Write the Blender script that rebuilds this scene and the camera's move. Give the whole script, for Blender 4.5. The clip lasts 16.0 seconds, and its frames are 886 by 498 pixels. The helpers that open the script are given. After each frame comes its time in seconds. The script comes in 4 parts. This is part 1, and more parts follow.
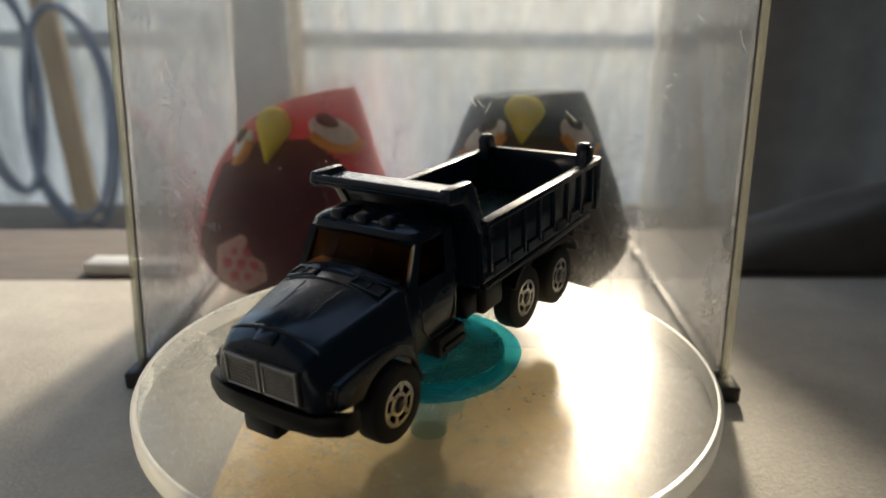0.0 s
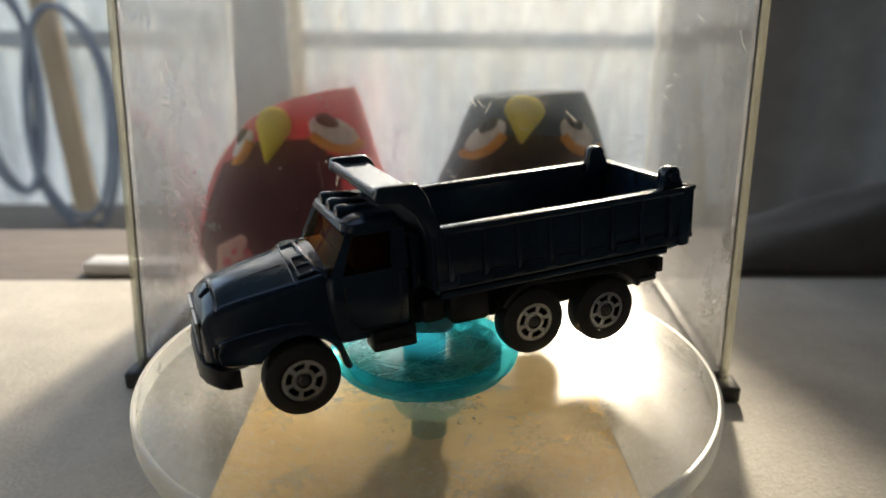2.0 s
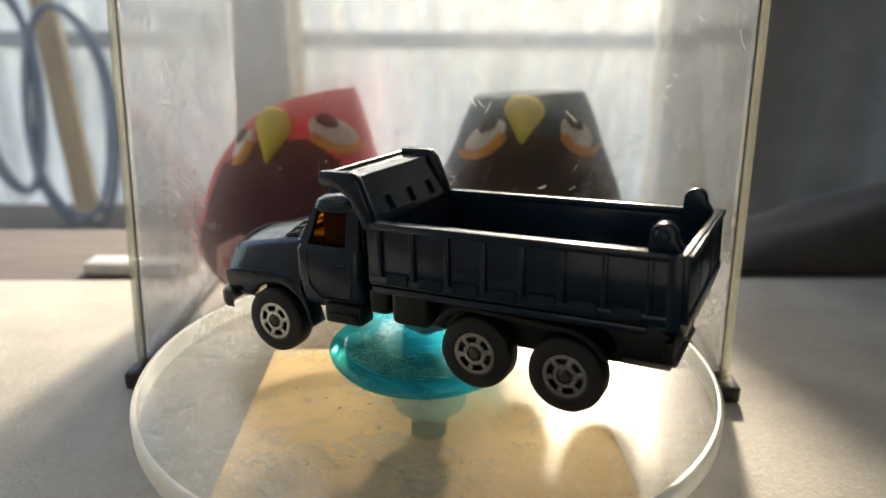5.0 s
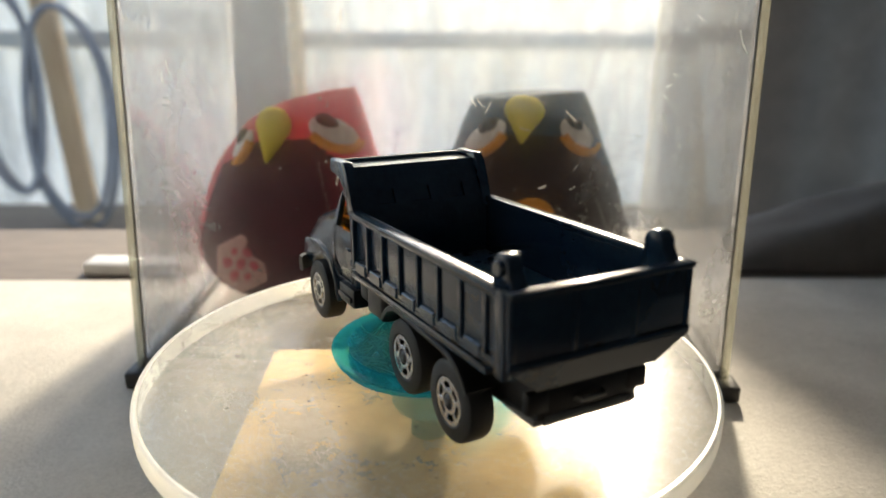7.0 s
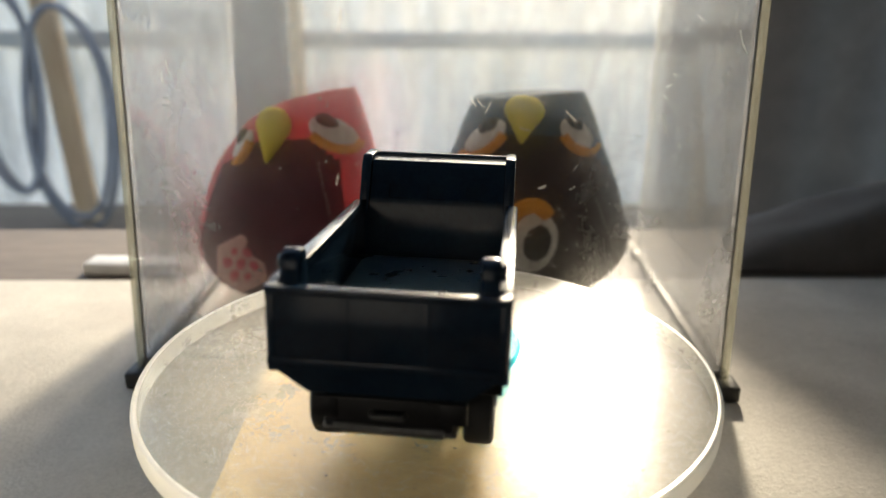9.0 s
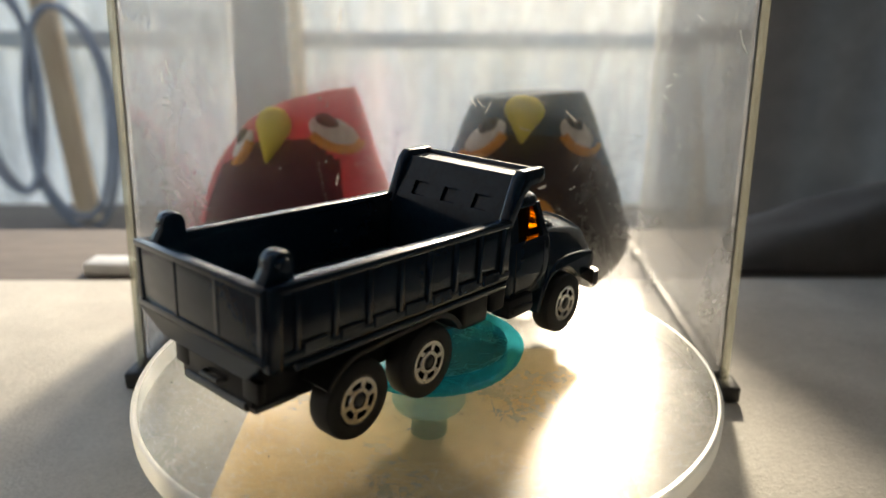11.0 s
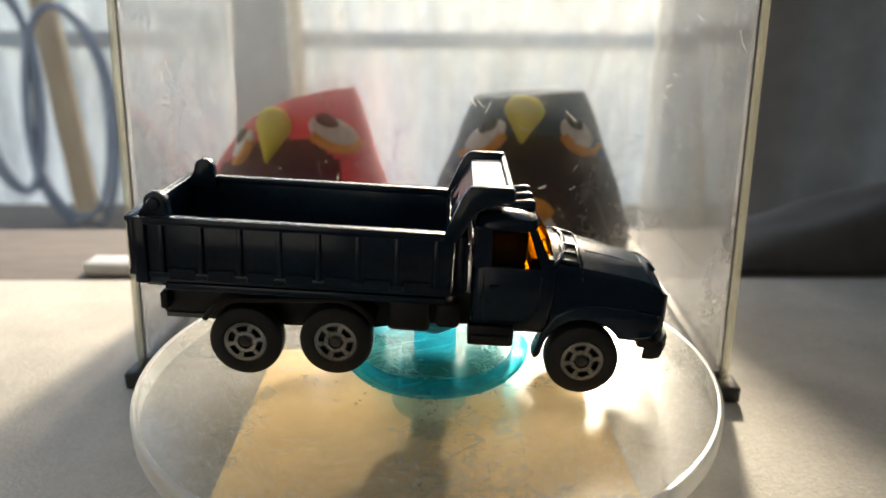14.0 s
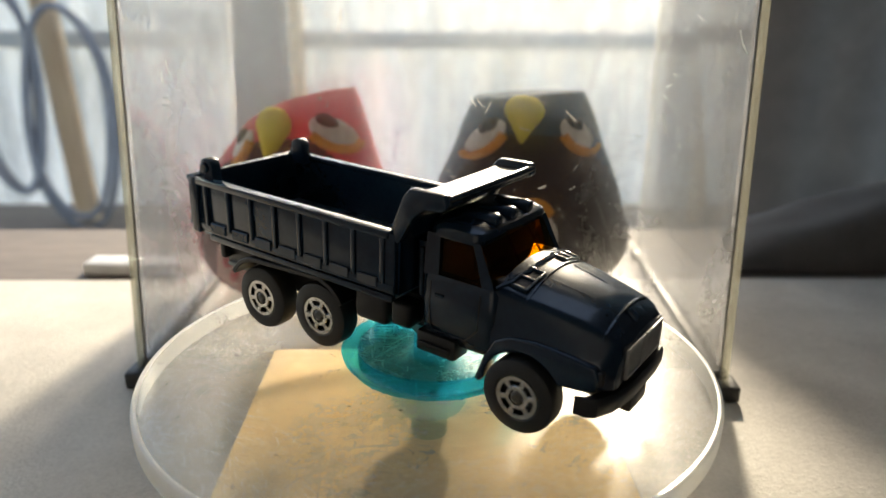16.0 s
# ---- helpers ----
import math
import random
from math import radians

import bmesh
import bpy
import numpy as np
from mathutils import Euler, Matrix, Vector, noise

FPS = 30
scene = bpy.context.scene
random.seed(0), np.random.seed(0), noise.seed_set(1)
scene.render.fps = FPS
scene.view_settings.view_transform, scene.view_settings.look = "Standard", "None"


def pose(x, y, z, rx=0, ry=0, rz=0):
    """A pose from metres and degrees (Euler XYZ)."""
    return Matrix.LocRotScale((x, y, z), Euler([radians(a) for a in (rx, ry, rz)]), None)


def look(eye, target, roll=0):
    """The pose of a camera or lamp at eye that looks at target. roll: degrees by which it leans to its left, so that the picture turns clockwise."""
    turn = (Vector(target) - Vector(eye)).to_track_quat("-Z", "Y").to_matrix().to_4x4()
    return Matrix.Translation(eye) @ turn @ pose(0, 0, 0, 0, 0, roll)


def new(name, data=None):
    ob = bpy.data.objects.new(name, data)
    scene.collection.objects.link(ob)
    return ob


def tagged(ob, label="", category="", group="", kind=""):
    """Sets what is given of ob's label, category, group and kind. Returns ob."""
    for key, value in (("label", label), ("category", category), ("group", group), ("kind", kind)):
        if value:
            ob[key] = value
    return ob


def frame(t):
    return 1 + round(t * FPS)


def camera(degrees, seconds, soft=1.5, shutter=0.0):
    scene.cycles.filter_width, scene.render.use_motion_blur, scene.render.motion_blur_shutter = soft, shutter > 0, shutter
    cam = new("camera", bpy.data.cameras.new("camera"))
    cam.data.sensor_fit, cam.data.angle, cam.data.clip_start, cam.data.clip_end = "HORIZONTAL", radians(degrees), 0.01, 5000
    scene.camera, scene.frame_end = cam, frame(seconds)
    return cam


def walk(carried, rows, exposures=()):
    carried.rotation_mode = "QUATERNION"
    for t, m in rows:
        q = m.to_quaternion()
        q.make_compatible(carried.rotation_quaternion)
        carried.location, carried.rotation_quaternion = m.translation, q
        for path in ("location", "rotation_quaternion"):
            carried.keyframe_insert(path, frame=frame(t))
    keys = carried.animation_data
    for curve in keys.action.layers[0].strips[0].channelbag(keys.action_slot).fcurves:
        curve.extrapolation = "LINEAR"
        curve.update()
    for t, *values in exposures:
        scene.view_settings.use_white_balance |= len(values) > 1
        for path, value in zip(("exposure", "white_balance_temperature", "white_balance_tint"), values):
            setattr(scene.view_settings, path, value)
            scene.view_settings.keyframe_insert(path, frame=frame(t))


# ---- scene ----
MM = 0.001
SECONDS = 16.0
SPIN = -17.016            # degrees a second, clockwise seen from above

# camera on a small stand before the turntable
EYE = (0.0, -0.107, 0.0571)
PITCH, YAW = radians(18.50), radians(1.1535)
AHEAD = (math.sin(YAW) * math.cos(PITCH), math.cos(YAW) * math.cos(PITCH), -math.sin(PITCH))
cam = camera(62.146, SECONDS)
cam_pose = look(EYE, tuple(e + a for e, a in zip(EYE, AHEAD)), 0.274)
cam.data.dof.use_dof = True
cam.data.dof.focus_distance = 0.112
cam.data.dof.aperture_fstop = 21.0
walk(cam, [(0.0, cam_pose), (SECONDS, cam_pose)],
     exposures=[(0.0, 1.02, 7200, 10), (2.5, 1.50, 7200, 10), (4.0, 1.58, 7200, 10), (7.0, 1.80, 7200, 10), (8.3, 1.70, 7200, 10), (9.0, 1.54, 7200, 10), (12.5, 1.48, 7200, 10), (14.0, 1.66, 7200, 10), (16.0, 1.77, 7200, 10)])

# light: low sun from behind the toys, sky all round
SUN_WAY = Vector((0.2136, 0.8816, 0.4209)).normalized()
sun_data = bpy.data.lights.new("sun", "SUN")
sun_data.energy, sun_data.angle, sun_data.color = 2.35, radians(4.2), (1.0, 0.91, 0.76)
sun = new("sun", sun_data)
sun.matrix_world = look(SUN_WAY * 2.0, (0, 0, 0))
world = bpy.data.worlds.new("sky")
scene.world = world
world.use_nodes = True
sky = world.node_tree.nodes.new("ShaderNodeTexSky")
sky.sky_type, sky.sun_disc = "NISHITA", False
sky.sun_elevation, sky.sun_rotation = math.asin(SUN_WAY.z), math.atan2(SUN_WAY.x, SUN_WAY.y)
back = world.node_tree.nodes["Background"]
back.inputs["Strength"].default_value = 0.15
world.node_tree.links.new(sky.outputs[0], back.inputs[0])


# ---------------------------------------------------------------- materials
def nodes_of(name):
    m = bpy.data.materials.new(name)
    m.use_nodes = True
    nt = m.node_tree
    return m, nt, nt.nodes["Principled BSDF"], nt.nodes["Material Output"]


def noise_node(nt, scale, detail=4.0, rough=0.55, stretch=(1, 1, 1)):
    tc = nt.nodes.new("ShaderNodeTexCoord")
    mp = nt.nodes.new("ShaderNodeMapping")
    mp.inputs["Scale"].default_value = stretch
    nz = nt.nodes.new("ShaderNodeTexNoise")
    nz.inputs["Scale"].default_value = scale
    nz.inputs["Detail"].default_value = detail
    nz.inputs["Roughness"].default_value = rough
    nt.links.new(tc.outputs["Object"], mp.inputs[0])
    nt.links.new(mp.outputs[0], nz.inputs["Vector"])
    return nz


def ramp_node(nt, source, stops):
    r = nt.nodes.new("ShaderNodeValToRGB")
    while len(r.color_ramp.elements) < len(stops):
        r.color_ramp.elements.new(0.5)
    for e, (at, c) in zip(r.color_ramp.elements, stops):
        e.position = at
        e.color = (*c, 1) if len(c) == 3 else c
    nt.links.new(source, r.inputs[0])
    return r


def bump_to(nt, source, shader, strength, distance):
    b = nt.nodes.new("ShaderNodeBump")
    b.inputs["Strength"].default_value = strength
    b.inputs["Distance"].default_value = distance
    nt.links.new(source, b.inputs["Height"])
    nt.links.new(b.outputs[0], shader.inputs["Normal"])


def solid(name, dark, light, rough=0.5, metal=0.0, scale=300.0, fine=2500.0, bump=0.3, depth=0.00005, coat=0.0, sheen=0.0,
          stretch=(1, 1, 1), rough_var=0.1, through_light=0.0, spec=0.5, forward_light=0.0):
    """An opaque surface with colour variation at a coarse and a fine scale, and fine relief."""
    m, nt, sh, out = nodes_of(name)
    a = noise_node(nt, scale, 5.0, 0.6, stretch)
    b = noise_node(nt, fine, 3.0, 0.6, stretch)
    mix = nt.nodes.new("ShaderNodeMath")
    mix.operation = "MULTIPLY_ADD"
    mix.inputs[1].default_value = 0.35
    nt.links.new(b.outputs[0], mix.inputs[0])
    half = nt.nodes.new("ShaderNodeMath")
    half.operation = "MULTIPLY"
    half.inputs[1].default_value = 0.65
    nt.links.new(a.outputs[0], half.inputs[0])
    nt.links.new(half.outputs[0], mix.inputs[2])
    r = ramp_node(nt, mix.outputs[0], [(0.32, dark), (0.68, light)])
    nt.links.new(r.outputs[0], sh.inputs["Base Color"])
    rr = nt.nodes.new("ShaderNodeMapRange")
    rr.inputs["To Min"].default_value = max(0.02, rough - rough_var)
    rr.inputs["To Max"].default_value = min(1.0, rough + rough_var)
    nt.links.new(a.outputs[0], rr.inputs["Value"])
    nt.links.new(rr.outputs[0], sh.inputs["Roughness"])
    sh.inputs["Metallic"].default_value = metal
    sh.inputs["Specular IOR Level"].default_value = spec
    sh.inputs["Coat Weight"].default_value = coat
    sh.inputs["Coat Roughness"].default_value = 0.08
    sh.inputs["Sheen Weight"].default_value = sheen
    if bump:
        bump_to(nt, b.outputs[0], sh, bump, depth)
    if through_light:
        tl = nt.nodes.new("ShaderNodeBsdfTranslucent")
        nt.links.new(r.outputs[0], tl.inputs[0])
        mx = nt.nodes.new("ShaderNodeMixShader")
        mx.inputs[0].default_value = through_light
        nt.links.new(sh.outputs[0], mx.inputs[1])
        nt.links.new(tl.outputs[0], mx.inputs[2])
        last = mx.outputs[0]
        if forward_light:
            rf = nt.nodes.new("ShaderNodeBsdfRefraction")
            rf.inputs["Roughness"].default_value = 0.85
            rf.inputs["IOR"].default_value = 1.3
            nt.links.new(r.outputs[0], rf.inputs["Color"])
            mf = nt.nodes.new("ShaderNodeMixShader")
            mf.inputs[0].default_value = forward_light
            nt.links.new(last, mf.inputs[1])
            nt.links.new(rf.outputs[0], mf.inputs[2])
            last = mf.outputs[0]
        nt.links.new(last, out.inputs[0])
    return m


def clear(name, tint, body, amount, rough=0.08, scratch=0.0, scratch_scale=900.0, translucent=0.0, spec=0.5, haze_scale=60.0, gloss=0.0, gloss_rough=0.28, sheen_glass=0.0, stretch=0.07, cut=0.60, forward=0.0, upright=False, haze=0.0, grain=0.15):
    """Clear plastic: light passes with a tint; a share of gloss and of cloudy body, more where it is scratched."""
    m, nt, sh, out = nodes_of(name)
    tr = nt.nodes.new("ShaderNodeBsdfTransparent")
    tr.inputs[0].default_value = (*tint, 1)
    sh.inputs["Base Color"].default_value = (*body, 1)
    sh.inputs["Roughness"].default_value = rough
    sh.inputs["Specular IOR Level"].default_value = spec
    shader = sh.outputs[0]
    if forward:
        tl = nt.nodes.new("ShaderNodeBsdfRefraction")
        tl.inputs["Color"].default_value = (0.95, 0.94, 0.9, 1)
        tl.inputs["Roughness"].default_value = forward
        tl.inputs["IOR"].default_value = 1.3
        shader = tl.outputs[0]
    elif translucent:
        tl = nt.nodes.new("ShaderNodeBsdfTranslucent")
        tl.inputs[0].default_value = (*body, 1)
        mx = nt.nodes.new("ShaderNodeMixShader")
        mx.inputs[0].default_value = translucent
        nt.links.new(sh.outputs[0], mx.inputs[1])
        nt.links.new(tl.outputs[0], mx.inputs[2])
        shader = mx.outputs[0]
    fac = nt.nodes.new("ShaderNodeMath")
    fac.operation = "ADD"
    fac.use_clamp = True
    fac.inputs[0].default_value = amount
    fac.inputs[1].default_value = 0.0
    if scratch:
        total = None
        for k, (turn, s) in enumerate(((13, 0.62), (58, 1.0), (97, 1.55), (141, 0.8), (171, 1.2))):
            tc = nt.nodes.new("ShaderNodeTexCoord")
            mp = nt.nodes.new("ShaderNodeMapping")
            mp.inputs["Rotation"].default_value = (0, radians(turn), 0) if upright else (0, 0, radians(turn))
            mp.vector_type = "TEXTURE"
            mp.inputs["Scale"].default_value = (1.0, 2.0, 1 / stretch) if upright else (1.0, 1 / stretch, 2.0)
            nz = nt.nodes.new("ShaderNodeTexNoise")
            nz.inputs["Scale"].default_value = scratch_scale * s
            nz.inputs["Detail"].default_value = 2.0
            nz.inputs["Distortion"].default_value = 1.1
            nt.links.new(tc.outputs["Object"], mp.inputs[0])
            nt.links.new(mp.outputs[0], nz.inputs["Vector"])
            rp = ramp_node(nt, nz.outputs[0], [(cut, (0, 0, 0)), (cut + 0.10, (1, 1, 1))])
            if total is None:
                total = rp.outputs[0]
            else:
                mxx = nt.nodes.new("ShaderNodeMath")
                mxx.operation = "MAXIMUM"
                nt.links.new(total, mxx.inputs[0])
                nt.links.new(rp.outputs[0], mxx.inputs[1])
                total = mxx.outputs[0]
        patch = noise_node(nt, haze_scale, 4.0, 0.6)
        pr = ramp_node(nt, patch.outputs[0], [(0.35, (0.15, 0.15, 0.15)), (0.65, (1, 1, 1))])
        mul = nt.nodes.new("ShaderNodeMath")
        mul.operation = "MULTIPLY"
        nt.links.new(total, mul.inputs[0])
        nt.links.new(pr.outputs[0], mul.inputs[1])
        mul2 = nt.nodes.new("ShaderNodeMath")
        mul2.operation = "MULTIPLY"
        mul2.inputs[1].default_value = scratch
        nt.links.new(mul.outputs[0], mul2.inputs[0])
        nt.links.new(mul2.outputs[0], fac.inputs[1])
        bump_to(nt, total, sh, 0.25, 0.00003)
    if haze:
        cloud = noise_node(nt, haze_scale * 2.5, 6.0, 0.7, (1, 1, 0.35) if upright else (1, 1, 1))
        speck = noise_node(nt, haze_scale * 40, 3.0, 0.6)
        cm = nt.nodes.new("ShaderNodeMath")
        cm.operation = "MULTIPLY_ADD"
        cm.inputs[1].default_value = grain
        nt.links.new(speck.outputs[0], cm.inputs[0])
        nt.links.new(cloud.outputs[0], cm.inputs[2])
        cr = ramp_node(nt, cm.outputs[0], [(0.34 + grain / 2, (0, 0, 0)), (0.68 + grain / 2, (haze, haze, haze))])
        fac2 = nt.nodes.new("ShaderNodeMath")
        fac2.operation = "ADD"
        fac2.use_clamp = True
        nt.links.new(fac.outputs[0], fac2.inputs[0])
        nt.links.new(cr.outputs[0], fac2.inputs[1])
        fac = fac2
    mix = nt.nodes.new("ShaderNodeMixShader")
    nt.links.new(fac.outputs[0], mix.inputs[0])
    nt.links.new(tr.outputs[0], mix.inputs[1])
    nt.links.new(shader, mix.inputs[2])
    last = mix.outputs[0]
    if gloss:
        gl = nt.nodes.new("ShaderNodeBsdfGlossy")
        gl.inputs["Color"].default_value = (gloss, gloss, gloss, 1)
        gl.inputs["Roughness"].default_value = gloss_rough
        add = nt.nodes.new("ShaderNodeAddShader")
        nt.links.new(last, add.inputs[0])
        nt.links.new(gl.outputs[0], add.inputs[1])
        last = add.outputs[0]
    if sheen_glass:
        lw = nt.nodes.new("ShaderNodeLayerWeight")
        lw.inputs["Blend"].default_value = 0.5
        pw = nt.nodes.new("ShaderNodeMath")
        pw.operation = "POWER"
        pw.inputs[1].default_value = 3.0
        nt.links.new(lw.outputs["Facing"], pw.inputs[0])
        fr = nt.nodes.new("ShaderNodeMath")
        fr.operation = "MULTIPLY"
        fr.inputs[1].default_value = sheen_glass
        nt.links.new(pw.outputs[0], fr.inputs[0])
        gl = nt.nodes.new("ShaderNodeBsdfGlossy")
        gl.inputs["Roughness"].default_value = 0.04
        mg = nt.nodes.new("ShaderNodeMixShader")
        nt.links.new(fr.outputs[0], mg.inputs[0])
        nt.links.new(last, mg.inputs[1])
        nt.links.new(gl.outputs[0], mg.inputs[2])
        last = mg.outputs[0]
    nt.links.new(last, out.inputs[0])
    return m


NAVY = solid("navy_enamel", (0.005, 0.014, 0.028), (0.010, 0.028, 0.050), 0.17, scale=90, fine=900, bump=0.12, depth=0.00003, coat=0.08, rough_var=0.06, spec=0.42)
# Worn navy, also lightened to teal for the sun and sky on the bed.
NAVY_WORN_LIT = solid("worn_lit_navy_enamel", (0.010, 0.034, 0.054), (0.030, 0.090, 0.120), 0.30, scale=260, fine=1600, bump=0.5, depth=0.00006, coat=0.1, rough_var=0.12, spec=0.5)
BLACK_PLASTIC = solid("black_plastic", (0.005, 0.005, 0.006), (0.010, 0.010, 0.011), 0.42, bump=0.2, spec=0.35)
GREY_METAL = solid("cast_base", (0.10, 0.10, 0.10), (0.18, 0.18, 0.175), 0.42, 0.6, bump=0.3)
RUBBER = solid("tyre_rubber", (0.007, 0.007, 0.007), (0.014, 0.014, 0.014), 0.6, bump=0.3)
CHROME = solid("wheel_silver", (0.36, 0.35, 0.34), (0.56, 0.545, 0.53), 0.17, 1.0, bump=0.25, fine=3500)
HUB = solid("hub_metal", (0.05, 0.05, 0.05), (0.10, 0.10, 0.10), 0.35, 0.7, bump=0.2)
GRILLE = solid("grille_silver", (0.30, 0.30, 0.30), (0.48, 0.47, 0.46), 0.35, 0.7, bump=0.3)
AMBER = clear("amber_window", (0.93, 0.66, 0.20), (0.03, 0.010, 0.002), 0.06, 0.12, spec=0.25, gloss=0.004, gloss_rough=0.1)
CYAN = clear("cyan_plastic", (0.26, 0.90, 1.0), (0.0, 0.82, 1.0), 0.24, 0.12, scratch=0.06, scratch_scale=900, translucent=0.95, gloss=0.05, gloss_rough=0.12)
CYAN_PALE = clear("pale_cyan_plastic", (0.70, 0.96, 0.99), (0.30, 0.76, 0.78), 0.12, 0.15, scratch=0.25, scratch_scale=900, translucent=0.7, gloss=0.04, gloss_rough=0.15, haze=0.3, haze_scale=70)
DISC = clear("scratched_acrylic", (0.97, 0.97, 0.96), (0.86, 0.87, 0.79), 0.17, 0.30, scratch=0.04, scratch_scale=2600, translucent=0.65, haze_scale=22, gloss=0.055, gloss_rough=0.21, stretch=0.022, cut=0.60, haze=0.17, grain=0.05)
# White body stands in for light guided out through the disc's edge.
RIM = clear("acrylic_rim_glow", (0.95, 0.95, 0.95), (0.95, 0.95, 0.93), 0.92, 0.25, translucent=0.7, gloss=0.04, gloss_rough=0.2)
PANEL = clear("box_acrylic", (0.97, 0.97, 0.97), (0.80, 0.79, 0.76), 0.07, 0.12, scratch=0.08, scratch_scale=330, haze_scale=20, forward=0.72, upright=True, haze=0.21, grain=0.12)
PANEL_SIDE = clear("box_acrylic_side", (0.98, 0.98, 0.98), (0.84, 0.83, 0.81), 0.19, 0.10, scratch=0.14, scratch_scale=330, translucent=0.9, haze_scale=22, sheen_glass=0.75, haze=0.22)
PANEL_BACK = clear("box_acrylic_back", (0.98, 0.98, 0.98), (0.80, 0.79, 0.76), 0.012, 0.10, scratch=0.02, scratch_scale=260, translucent=0.7, haze_scale=22, gloss=0.045, gloss_rough=0.2, upright=True)
PANEL_FLOOR = clear("box_floor", (0.95, 0.95, 0.95), (0.80, 0.79, 0.76), 0.10, 0.2, translucent=0.4, gloss=0.06, gloss_rough=0.2)
EDGE = clear("acrylic_edge", (0.75, 0.75, 0.68), (0.6, 0.58, 0.5), 0.3, 0.15, translucent=0.6, gloss=0.05, gloss_rough=0.1)
# The cyan in hub and spindle stands in for the puck's reflection.
SPINDLE = clear("cyan_lit_knob", (0.66, 0.95, 0.97), (0.30, 0.82, 0.88), 0.20, 0.1, translucent=0.6, gloss=0.12, gloss_rough=0.06)
SPINDLE_REFLECTION = clear("cyan_reflection_spindle", (0.78, 0.97, 0.98), (0.08, 0.72, 0.80), 0.07, 0.2, translucent=0.7)
PUTTY = clear("putty", (0.4, 0.7, 0.74), (0.16, 0.30, 0.33), 0.7, 0.4)
ROOM = solid("dim_plaster", (0.15, 0.157, 0.17), (0.23, 0.238, 0.255), 0.85, scale=8, fine=150)
# Darker copy for the unseen right wall and roof, to bounce less light.
ROOM_DARK = solid("dark_light_block", (0.05, 0.048, 0.045), (0.09, 0.086, 0.08), 0.85, scale=8, fine=150)
TAN = solid("tan_card", (0.82, 0.54, 0.22), (0.92, 0.69, 0.36), 0.7, scale=40, fine=800, bump=0.3)
SHELL = solid("base_shell", (0.35, 0.35, 0.34), (0.48, 0.48, 0.46), 0.5, scale=80)
FOOT = solid("black_foot", (0.01, 0.01, 0.01), (0.02, 0.02, 0.02), 0.5)
BOARD = solid("pale_board", (0.37, 0.35, 0.305), (0.60, 0.575, 0.51), 0.7, scale=35, fine=1300, bump=0.9, depth=0.00025)
LEDGE = solid("worn_wood", (0.055, 0.044, 0.036), (0.16, 0.13, 0.108), 0.7, scale=12, fine=300, bump=0.5, depth=0.0003, stretch=(0.2, 1, 1))
CONCRETE = solid("yard_concrete", (0.40, 0.395, 0.38), (0.60, 0.59, 0.57), 0.85, scale=6, fine=120, bump=0.5, depth=0.003)
SHEET = solid("frosted_sheet", (0.36, 0.405, 0.44), (0.74, 0.82, 0.90), 0.6, scale=9, fine=60, bump=0.3, depth=0.002, stretch=(1, 1, 0.3), through_light=0.08, forward_light=0.18)
POST_GREY = solid("grey_post", (0.12, 0.115, 0.11), (0.26, 0.25, 0.24), 0.8, scale=10, fine=150)
RAIL = solid("weathered_rail", (0.36, 0.36, 0.35), (0.54, 0.54, 0.52), 0.8, scale=10, fine=150, stretch=(0.2, 1, 1))
PLANK = solid("bare_timber", (0.62, 0.42, 0.25), (0.80, 0.62, 0.42), 0.75, scale=10, fine=200, stretch=(1, 1, 0.15), through_light=0.1)
HOSE = solid("blue_hose", (0.16, 0.17, 0.20), (0.26, 0.27, 0.31), 0.5, scale=40)
WHITE = solid("white_plastic", (0.70, 0.70, 0.68), (0.85, 0.85, 0.83), 0.5)
DARK_CLOTH = solid("dark_cloth", (0.15, 0.15, 0.152), (0.25, 0.25, 0.25), 0.9, scale=30, fine=1500, bump=0.6, depth=0.0003, through_light=0.3)
GREY_CLOTH = solid("grey_cloth", (0.060, 0.054, 0.050), (0.105, 0.096, 0.090), 0.9, scale=40, fine=1500, bump=0.6, depth=0.0003, sheen=0.1)
PLUSH_RED = solid("red_cloth", (0.70, 0.06, 0.085), (0.90, 0.15, 0.18), 0.9, scale=120, fine=1700, bump=1.0, depth=0.0007, sheen=0.6, through_light=0.25)
PLUSH_MAROON = solid("maroon_cloth", (0.070, 0.012, 0.020), (0.115, 0.024, 0.036), 0.9, scale=120, fine=1700, bump=1.0, depth=0.0007, sheen=0.2)
PLUSH_NAVY = solid("navy_cloth", (0.015, 0.052, 0.095), (0.042, 0.105, 0.170), 0.9, scale=120, fine=1700, bump=1.0, depth=0.0007, sheen=0.3)
PLUSH_BROWN = solid("dark_brown_cloth", (0.034, 0.022, 0.026), (0.060, 0.042, 0.046), 0.9, scale=120, fine=1700, bump=1.0, depth=0.0007, sheen=0.2)
FELT_YELLOW = solid("yellow_felt", (0.72, 0.58, 0.03), (0.88, 0.76, 0.10), 0.9, scale=200, fine=3000, bump=0.7, depth=0.0003)
FELT_WHITE = solid("white_felt", (0.72, 0.68, 0.64), (0.85, 0.82, 0.78), 0.9, scale=200, fine=3000, bump=0.7, depth=0.0003)
FELT_BLACK = solid("black_felt", (0.01, 0.01, 0.01), (0.02, 0.02, 0.02), 0.85)
FELT_ORANGE = solid("orange_felt", (0.75, 0.27, 0.03), (0.88, 0.40, 0.07), 0.9, scale=200, fine=3000, bump=0.7, depth=0.0003)
